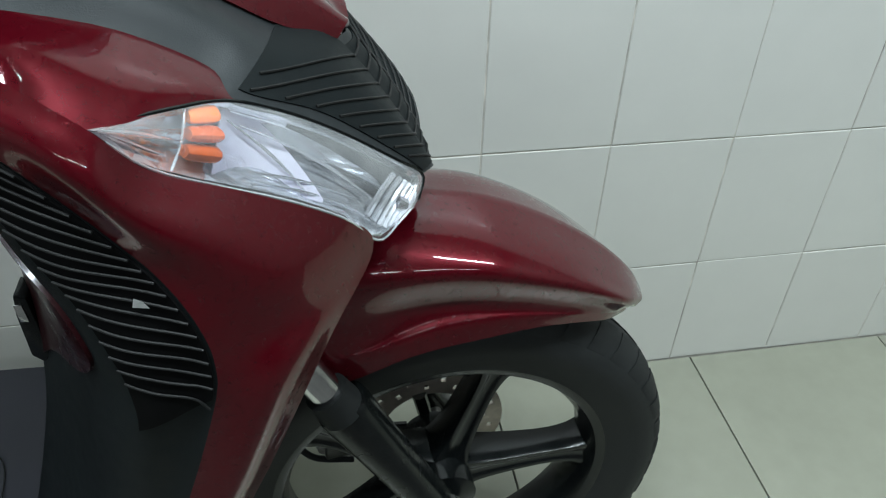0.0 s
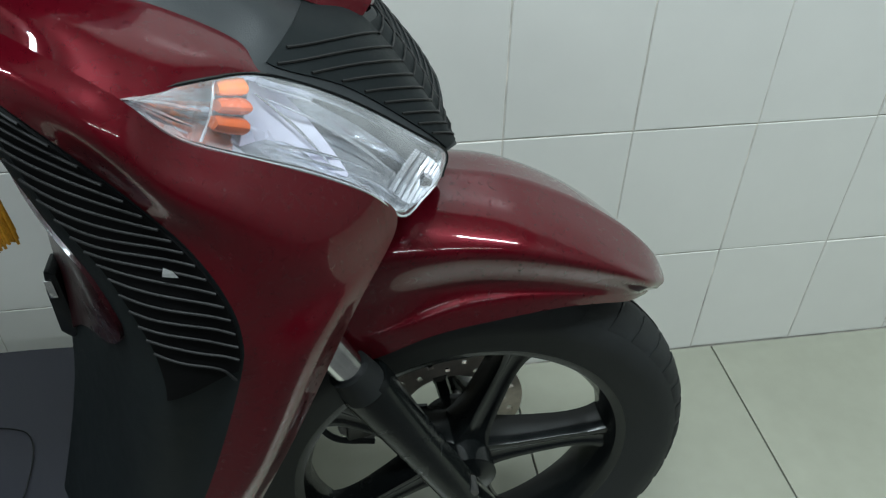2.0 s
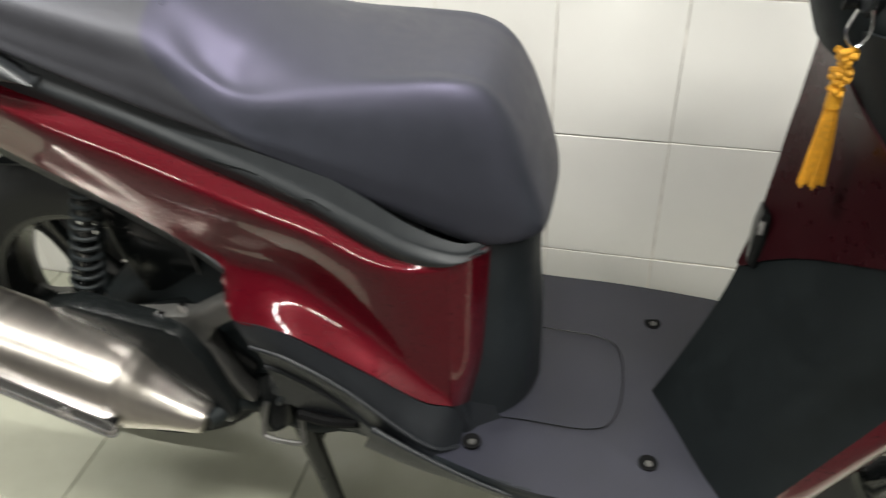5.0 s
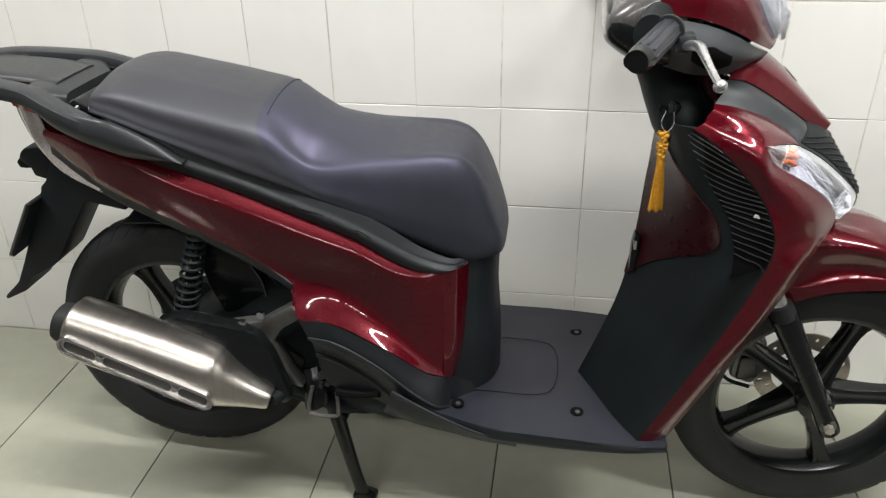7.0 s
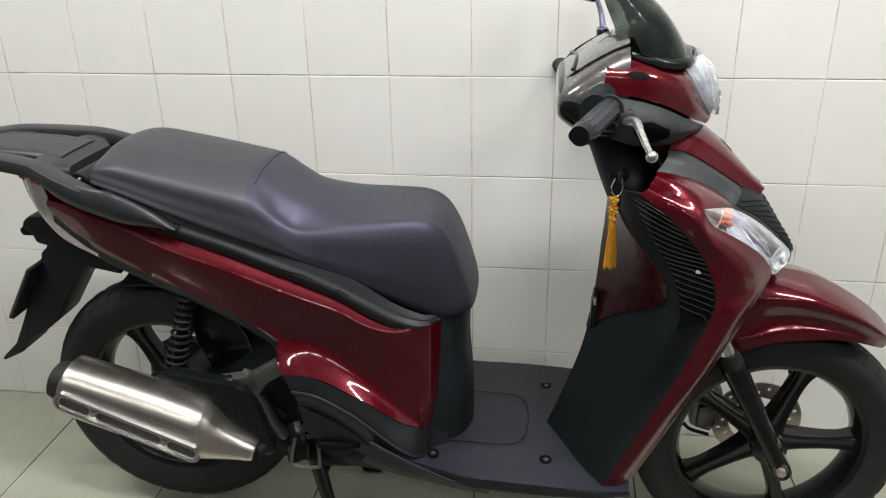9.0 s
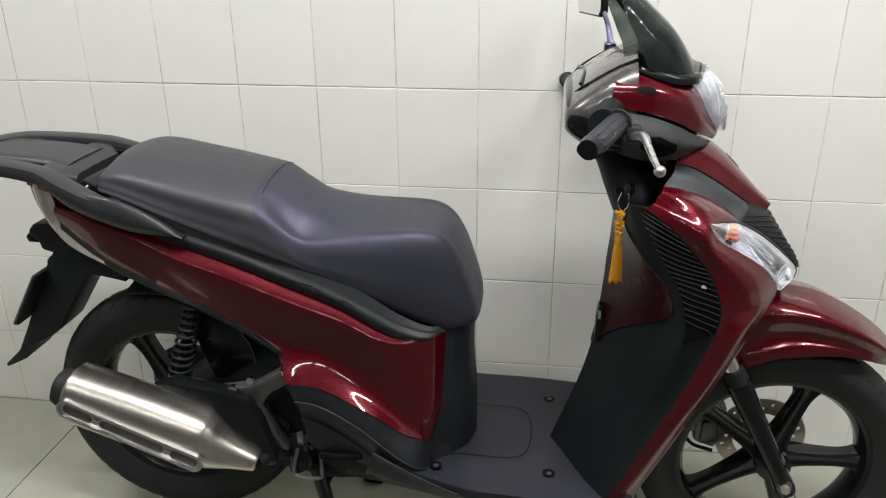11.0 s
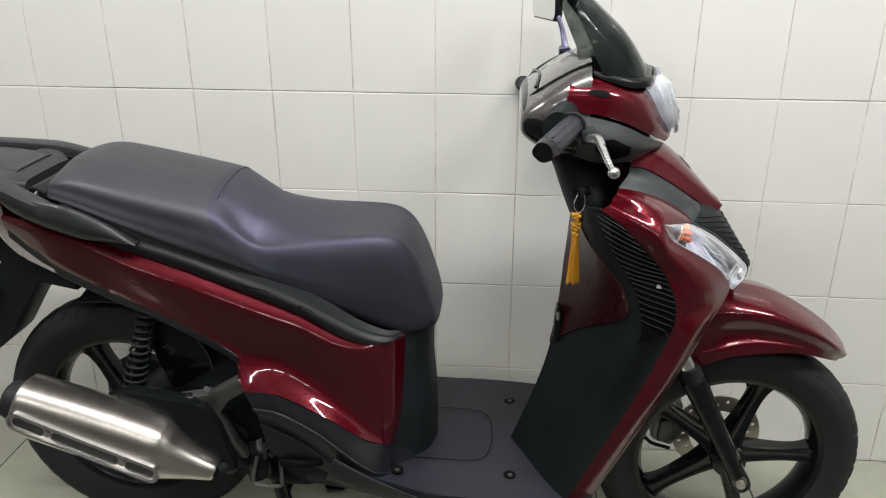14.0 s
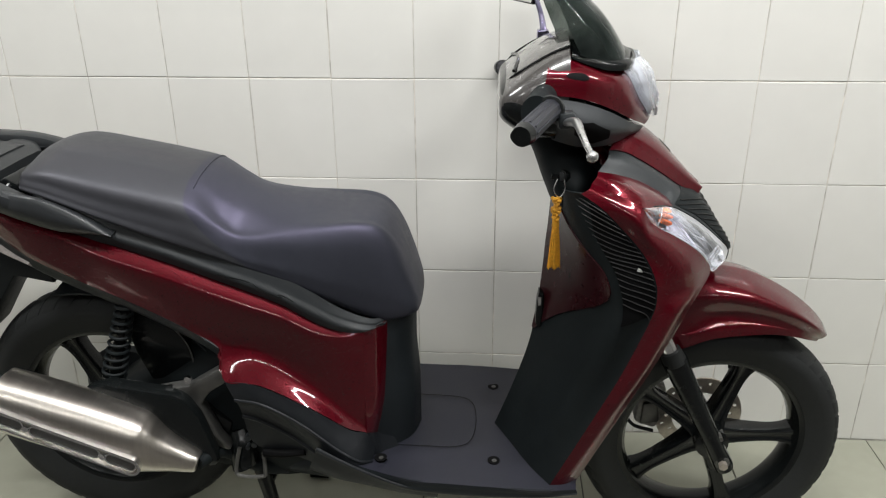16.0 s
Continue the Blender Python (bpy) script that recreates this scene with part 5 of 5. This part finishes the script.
tail = part("tail_lamp", shell(surface(TA, [tuple(np.array(p) * (1, 0.55, 1) + (-0.022, 0, 0)) for p in TA], TC, [tuple(np.array(p) * (1, -0.55, 1) + (-0.022, 0, 0)) for p in TA], flip(TA)), 20, 24, 0.004, us=(0, 0.75)), RED_LENS, scooter, "red and clear tail lamp")
for turn in (lambda f: f, mirrored):
    facets = shell(turn(surface(TB, [tuple((np.array(a) + np.array(b)) / 2 + (-0.006, 0.005, -0.002)) for a, b in zip(TA, TB)], TA)), 24, 5, 0.003)
    for k, vert in enumerate(facets.verts):
        vert.co.y += 0.0008 * math.sin(k * 2.1)
    part("indicator_lens", facets, TAIL_CLEAR, tail, "clear indicator lens", smooth=0)
    part("lens_tip", shell(turn(surface(TB, TA)), 4, 4, 0.003, us=(0.0, 0.10), lift=0.006), RED_LENS, tail)
under = surface(LO[:6], [(x - 0.01, s * 0.8, z - 0.035) for x, s, z in LO[:6]], [(x - 0.01, 0, z - 0.05) for x, s, z in LO[:6]], [(x - 0.01, -s * 0.8, z - 0.035) for x, s, z in LO[:6]], flip(LO[:6]))
part("under_tail", shell(under, 20, 24, 0.005), BLACK, scooter, "matte black under-tail cover")
part("tail_core", loft([[(x, -w, z1), (x, w, z1), (x, w, z0), (x, -w, z0)] for x, w, z0, z1 in ((-0.40, 0.06, 0.80, 0.85), (-0.25, 0.095, 0.70, 0.84), (-0.05, 0.10, 0.63, 0.77), (0.10, 0.10, 0.52, 0.70), (0.30, 0.095, 0.42, 0.60))], 16, 24), BLACK, scooter)
flap = part("plate_carrier", prism([(-0.330, 0.640), (-0.345, 0.735), (-0.420, 0.770), (-0.470, 0.745), (-0.495, 0.697), (-0.510, 0.684), (-0.512, 0.672), (-0.540, 0.640), (-0.572, 0.575), (-0.580, 0.543),
                                    (-0.600, 0.504), (-0.632, 0.446), (-0.676, 0.406), (-0.673, 0.398), (-0.618, 0.425), (-0.599, 0.457), (-0.538, 0.491), (-0.514, 0.512), (-0.458, 0.597), (-0.414, 0.656)], -0.05, 0.05, 0.007), BLACK, scooter, "matte black rear mudguard and plate carrier")
part("plate_lamp", prism([(-0.526, 0.767), (-0.539, 0.756), (-0.545, 0.742), (-0.523, 0.722), (-0.520, 0.706), (-0.492, 0.698), (-0.45, 0.72), (-0.43, 0.775)], -0.045, 0.045, 0.006), BLACK, flap)
part("plate_lug", prism([(-0.548, 0.742), (-0.556, 0.733), (-0.551, 0.720), (-0.524, 0.720), (-0.52, 0.74)], -0.02, 0.04, 0.004), GLOSS, flap)
plate = part("number_plate", prism([(-0.515, 0.664), (-0.519, 0.666), (-0.593, 0.544), (-0.588, 0.540)], -0.095, 0.095, 0.001), ALLOY, flap, "thin metal number plate")
part("plate_back", prism([(-0.511, 0.662), (-0.515, 0.664), (-0.588, 0.540), (-0.584, 0.538)], -0.092, 0.092, 0.001), BLACK, flap)

# engine, swing arm, shock absorber, silencer
part("engine", loft([[(x, -w, z1), (x, w, z1), (x, w, z0), (x, -w, z0)] for x, w, z0, z1 in ((-0.24, 0.075, 0.26, 0.38), (-0.10, 0.085, 0.24, 0.46), (0.02, 0.10, 0.22, 0.50), (0.15, 0.11, 0.21, 0.48), (0.24, 0.10, 0.23, 0.40))], 16, 28), LINER, scooter, "dark engine casing")
part("inner_guard", shell(surface([(RW[0] + 0.315 * math.cos(radians(a)), 0.085, RW[2] + 0.315 * math.sin(radians(a))) for a in range(100, 0, -12)],
                                  [(RW[0] + 0.325 * math.cos(radians(a)), 0.0, RW[2] + 0.325 * math.sin(radians(a))) for a in range(100, 0, -12)],
                                  [(RW[0] + 0.315 * math.cos(radians(a)), -0.085, RW[2] + 0.315 * math.sin(radians(a))) for a in range(100, 0, -12)]), 24, 14, 0.004), BLACK, scooter)
ARC = [(-0.150, 0.618), (-0.110, 0.604), (-0.078, 0.579), (-0.055, 0.550), (-0.040, 0.522), (-0.034, 0.488), (-0.037, 0.450)]
guard = part("wheel_guard_plate", prism(ARC + [(-0.13, 0.436), (-0.155, 0.50), (-0.175, 0.60)], 0.080, 0.092, 0.003), GLOSS, scooter, "glossy black curved wheel guard")
part("guard_rim", rod([(x, 0.0935, z) for x, z in ARC[1:]], 0.0016, 6, 40), ALLOY, guard)
part("mud_flap", prism([(-0.255, 0.665), (-0.25, 0.70), (-0.12, 0.665), (-0.10, 0.625), (-0.2, 0.64)], -0.08, 0.09, 0.008), BLACK, scooter)
arm = part("swing_arm", prism([(0.085, 0.525), (0.078, 0.495), (0.02, 0.455), (0.0, 0.425), (0.03, 0.345), (0.052, 0.318), (0.045, 0.312), (0.018, 0.322), (-0.032, 0.405), (-0.055, 0.435), (-0.11, 0.432),
                               (-0.11, 0.452), (-0.055, 0.465), (-0.02, 0.470), (0.05, 0.515)], 0.135, 0.165, 0.006), ALLOY, scooter, "grey cast alloy swing arm")
for x, z in ((-0.058, 0.466), (-0.018, 0.488)):
    part("bolt", disc(x, 0.163, z, 0.008, 0.007, 8), CHROME, arm)
part("arm_beam", prism([(-0.30, 0.335), (-0.29, 0.37), (-0.06, 0.45), (0.05, 0.36), (0.03, 0.30)], 0.10, 0.135, 0.008), GLOSS, arm)
SH0, SH1 = np.array((-0.130, 0.122, 0.676)), np.array((-0.203, 0.128, 0.440))
shock = part("shock_absorber", rod([SH0, SH0 * 0.45 + SH1 * 0.55, SH0 * 0.44 + SH1 * 0.56, SH1], [0.008, 0.008, 0.012, 0.012], 16, 12), GLOSS, scooter, "black rear shock absorber with coil spring")
coil = []
for k in range(11 * 10 + 1):
    t = 0.10 + 0.78 * k / 110
    a = 2 * math.pi * k / 10
    c = SH0 * (1 - t) + SH1 * t
    coil.append(c + np.array((math.cos(a), math.sin(a), -math.cos(a) * 0.3)) * (0.0145 + 0.009 * t))
part("spring", rod(coil, 0.0034, 6, 300), LINER, shock, "coil spring")
part("spring_seat", rod([SH0 * 0.12 + SH1 * 0.88, SH0 * 0.08 + SH1 * 0.92], 0.023, 20), GLOSS, shock)
part("lower_eye", prism([(-0.215, 0.425), (-0.212, 0.462), (-0.196, 0.472), (-0.178, 0.462), (-0.176, 0.425)], 0.118, 0.146, 0.004), ALLOY, shock)
part("air_duct", loft([[(x + 0.028 * math.cos(a), s + 0.026 * math.sin(a), z + 0.010 * math.cos(a)) for a in (2 * math.pi * k / 10 for k in range(10))] for x, s, z in ((0.055, 0.11, 0.34), (0.062, 0.13, 0.315), (0.068, 0.142, 0.285), (0.070, 0.145, 0.262))], 10, 20), GLOSS, scooter)

E0, E1 = np.array((-0.386, 0.225, 0.473)), np.array((0.0, 0.205, 0.328))
AX = (E1 - E0) / np.linalg.norm(E1 - E0)
UPV = np.array((-AX[2], 0, AX[0])) / math.hypot(AX[0], AX[2])
SD = np.array((0.0, 1.0, 0.0))
EL = np.linalg.norm(E1 - E0)


def pipe_section(d, h, w, drop=0.0, n=20, flat=0.8):
    """An oval section of the silencer at d metres along it."""
    out = []
    for k in range(n):
        a = 2 * math.pi * k / n
        cs, sn = math.cos(a), math.sin(a)
        out.append(tuple(E0 + AX * d + UPV * (drop + h * math.copysign(abs(sn) ** flat, sn)) + SD * (w * math.copysign(abs(cs) ** flat, cs))))
    return out


silencer = part("silencer", loft([pipe_section(d, h, w, dr) for d, h, w, dr in ((0.0, 0.052, 0.045, 0), (0.006, 0.058, 0.052, 0), (0.02, 0.061, 0.056, 0), (0.15, 0.064, 0.059, 0), (0.27, 0.062, 0.058, -0.002),
                                                                         (0.30, 0.058, 0.054, -0.006), (0.33, 0.045, 0.044, -0.012), (0.37, 0.031, 0.032, -0.015), (EL - 0.008, 0.022, 0.024, -0.016), (EL, 0.019, 0.021, -0.016))], 60, 60),
                STEEL, scooter, "brushed steel silencer with a chrome slotted guard", smooth=45)
part("end_cap", loft([pipe_section(d, h, w) for d, h, w in ((-0.030, 0.030, 0.026), (-0.026, 0.036, 0.032), (-0.012, 0.040, 0.036), (0.004, 0.046, 0.040))], 10, 40), RUBBER, silencer, "black outlet cap")


def on_pipe(d, h, out=0.0):
    return E0 + AX * d + UPV * (h + 0.026 - 0.085 * d) + SD * (0.056 + out)


def stadium(d0, d1, h, r, n=40):
    pts = []
    for k in range(n):
        a = 2 * math.pi * k / n
        c = d1 - r if math.cos(a) > 0 else d0 + r
        pts.append((c + r * math.cos(a), h + r * math.sin(a)))
    return pts


def stadium_plate(d0, d1, h, r, out, depth, mat, name, parent, hollow=0.0, label=""):
    bm = bmesh.new()
    outer = stadium(d0, d1, h, r)
    a = [bm.verts.new(W(on_pipe(d, q, out))) for d, q in outer]
    b = [bm.verts.new(W(on_pipe(d, q, out - depth))) for d, q in outer]
    k = len(a)
    for i in range(k):
        bm.faces.new((a[i], a[(i + 1) % k], b[(i + 1) % k], b[i]))
    if hollow:
        inn = stadium(d0 + hollow, d1 - hollow, h, r - hollow)
        c = [bm.verts.new(W(on_pipe(d, q, out))) for d, q in inn]
        e = [bm.verts.new(W(on_pipe(d, q, out - depth))) for d, q in inn]
        for i in range(k):
            bm.faces.new((a[i], a[(i + 1) % k], c[(i + 1) % k], c[i]))
            bm.faces.new((c[i], c[(i + 1) % k], e[(i + 1) % k], e[i]))
    else:
        bm.faces.new(a), bm.faces.new(b)
    bmesh.ops.recalc_face_normals(bm, faces=bm.faces)
    return part(name, bm, mat, parent, label, smooth=30)


GH = -0.020
guard_s = stadium_plate(0.006, 0.318, GH, 0.0205, 0.010, 0.012, CHROME, "heat_guard", silencer, 0.004, "chrome heat guard frame")
stadium_plate(0.008, 0.316, GH, 0.019, 0.003, 0.006, STEEL, "guard_plate", silencer)
for d0, d1 in ((0.018, 0.080), (0.096, 0.232), (0.248, 0.306)):
    # slot insides are plates in darker metal: their shade put into colour
    stadium_plate(d0, d1, GH, 0.0095, 0.0042, 0.004, ALLOY, "guard_slot", silencer, 0.0, "guard slot with its shaded inside painted darker")
    stadium_plate(d0 - 0.003, d1 + 0.003, GH, 0.0125, 0.0062, 0.005, CHROME, "slot_rim", silencer, 0.0026)
for d in (0.088, 0.240):
    p = on_pipe(d, GH, 0.003)
    part("guard_screw", rod([p, p + SD * 0.006], [0.0075, 0.006], 16), CHROME, silencer, "bright screw")
part("heat_shield", prism([(-0.235, 0.470), (-0.182, 0.484), (-0.123, 0.475), (-0.045, 0.464), (-0.024, 0.455), (0.002, 0.410), (0.030, 0.310), (0.024, 0.285), (-0.03, 0.29), (-0.20, 0.38)], 0.150, 0.190, 0.012), GLOSS, scooter, "black heat shield behind the silencer")
part("exhaust_pipe", rod([E1 + UPV * -0.02, (0.03, 0.15, 0.30), (0.12, 0.12, 0.235), (0.22, 0.05, 0.22)], 0.015, 12, 20), LINER, scooter)

# centre stand and foot-peg hanger
stand = part("centre_stand", rod([(0.095, 0.125, 0.255), (0.112, 0.13, 0.17), (0.135, 0.14, 0.07), (0.150, 0.145, 0.014)], [0.018, 0.016, 0.014, 0.015], 12, 20), GLOSS, scooter, "black centre stand")
part("leg", rod([(0.095, -0.125, 0.255), (0.112, -0.13, 0.17), (0.135, -0.14, 0.07), (0.150, -0.145, 0.014)], [0.014, 0.012, 0.012, 0.013], 12, 20), GLOSS, stand)
part("crossbar", rod([(0.108, -0.13, 0.19), (0.108, 0.13, 0.19)], 0.010, 12), GLOSS, stand)
for sg in (1, -1):
    part("foot", prism([(0.130, 0.0), (0.130, 0.016), (0.150, 0.024), (0.182, 0.012), (0.182, 0.0)], 0.128 * sg, 0.162 * sg, 0.004), GLOSS, stand)
part("peg_bracket", rod([(0.072, 0.17, 0.325), (0.062, 0.178, 0.278), (0.070, 0.182, 0.262), (0.118, 0.182, 0.262), (0.124, 0.178, 0.275), (0.122, 0.17, 0.315)], 0.0042, 8, 30), ALLOY, scooter, "bare metal foot-peg bracket")
part("peg", rod([(0.125, 0.172, 0.318), (0.17, 0.180, 0.322), (0.215, 0.182, 0.330)], [0.010, 0.009, 0.007], 10, 12), VOID, scooter, "folded black foot peg")
for x, z, r in ((0.088, 0.342, 0.007), (0.100, 0.325, 0.006), (0.086, 0.318, 0.005), (0.103, 0.352, 0.005)):
    part("engine_bolt", disc(x, 0.148, z, r, 0.014, 10), GREY, scooter)

# things hanging on the scooter
tassel = thing("key_tassel", W((0.702, 0.055, 0.72)), "golden yellow knotted thread tassel on the ignition key", "tassel")
TX, TS, TZ = 0.711, 0.110, 0.862
part("ring", rod([(TX + 0.012, TS - 0.004, TZ + 0.045), (TX + 0.014, TS, TZ + 0.025), (TX + 0.004, TS, TZ + 0.012), (TX - 0.006, TS, TZ + 0.026), (TX, TS - 0.004, TZ + 0.045)], 0.0014, 6, 30), CHROME, tassel)
for k in range(7):
    zz = TZ + 0.008 - k * 0.0062
    for sg in (-1, 1):
        a = k * 0.9
        part("knot_loop", rod([(TX - 0.008 * math.cos(a), TS - 0.006 * sg, zz), (TX, TS + 0.004, zz - 0.006 * sg * 0.3), (TX + 0.008 * math.cos(a), TS + 0.006 * sg, zz - 0.002)], 0.0036, 10, 14), GOLD, tassel)
part("binding", rod([(TX, TS, TZ - 0.032), (TX, TS, TZ - 0.046)], [0.0065, 0.0072], 14), GOLD, tassel)
tb = bmesh.new()
rng = random.Random(4)
for k in range(60):
    a, r = rng.uniform(0, 6.28), math.sqrt(rng.random())
    x0, s0 = TX + 0.0055 * r * math.cos(a), TS + 0.0055 * r * math.sin(a)
    x1, s1 = TX + 0.0125 * r * math.cos(a) + rng.uniform(-0.001, 0.001), TS + 0.010 * r * math.sin(a)
    z1 = TZ - 0.128 + rng.uniform(-0.005, 0.004)
    merge(tb, rod([(x0, s0, TZ - 0.044), ((x0 + x1) / 2 + 0.001 * math.sin(k), (s0 + s1) / 2, TZ - 0.085), (x1, s1, z1)], 0.0012, 5, 5))
part("threads", tb, GOLD, tassel)
# white patch added for the lit wall that shows through a vent gap
GAP_CORNERS = [(0.848, 0.218, 0.776), (0.858, 0.219, 0.775), (0.855, 0.219, 0.781), (0.850, 0.218, 0.783)]
scrap = thing("paper_scrap", W(GAP_CORNERS[0]), "tiny white patch painted for the bright wall seen through the vent", "paper scrap")
bm = bmesh.new()
bm.faces.new([bm.verts.new(W(p)) for p in GAP_CORNERS])
bmesh.ops.solidify(bm, geom=bm.faces[:], thickness=0.0006)
part("scrap", bm, GAP_WHITE, scrap, smooth=0)
# ---- tiles ----
PITCH, ROW = 0.2, 0.25


def tile_mesh(name, w, h, d, mat, flat):
    bm = box(-w / 2, w / 2, 0.0 if not flat else -h / 2, d if not flat else h / 2, -h / 2 if not flat else -d, h / 2 if not flat else 0.0)
    face = [f for f in bm.faces if (f.normal.y < -0.9 if not flat else f.normal.z > 0.9)]
    bmesh.ops.bevel(bm, geom=[e for f in face for e in f.edges], offset=0.0011, segments=2, affect="EDGES", profile=0.5)
    return mesh_of(name, bm, mat, 0)


rng = random.Random(7)
full = tile_mesh("tile", PITCH - 0.0022, ROW - 0.0022, 0.008, TILE, False)
low = tile_mesh("tile", PITCH - 0.0022, 0.242 - 0.003, 0.008, TILE, False)
rest = bmesh.new()
for i in range(int(ROOM_X0 / PITCH), int(ROOM_X1 / PITCH)):
    for j in range(12):
        x, z = (i + 0.5) * PITCH, 0.121 if j == 0 else 0.242 + (j - 0.5) * ROW
        if z + 0.1 > ROOM_H:
            continue
        m = pose(x + rng.gauss(0, 0.0003), rng.random() * 0.0004, z + rng.gauss(0, 0.0003), rng.gauss(0, 0.07), 0, rng.gauss(0, 0.07))
        if -9 <= i <= 13 and j <= 6:
            ob = new("tile", low if j == 0 else full)
            ob.parent = wall_north
            ob.matrix_basis = m
        else:
            rest.from_mesh(low if j == 0 else full)
            rest.verts.ensure_lookup_table()
            k = len((low if j == 0 else full).vertices)
            bmesh.ops.transform(rest, matrix=m, verts=rest.verts[-k:])
far = part("far_tiles", rest, TILE, wall_north, smooth=0)
tagged(far, kind="stuff")
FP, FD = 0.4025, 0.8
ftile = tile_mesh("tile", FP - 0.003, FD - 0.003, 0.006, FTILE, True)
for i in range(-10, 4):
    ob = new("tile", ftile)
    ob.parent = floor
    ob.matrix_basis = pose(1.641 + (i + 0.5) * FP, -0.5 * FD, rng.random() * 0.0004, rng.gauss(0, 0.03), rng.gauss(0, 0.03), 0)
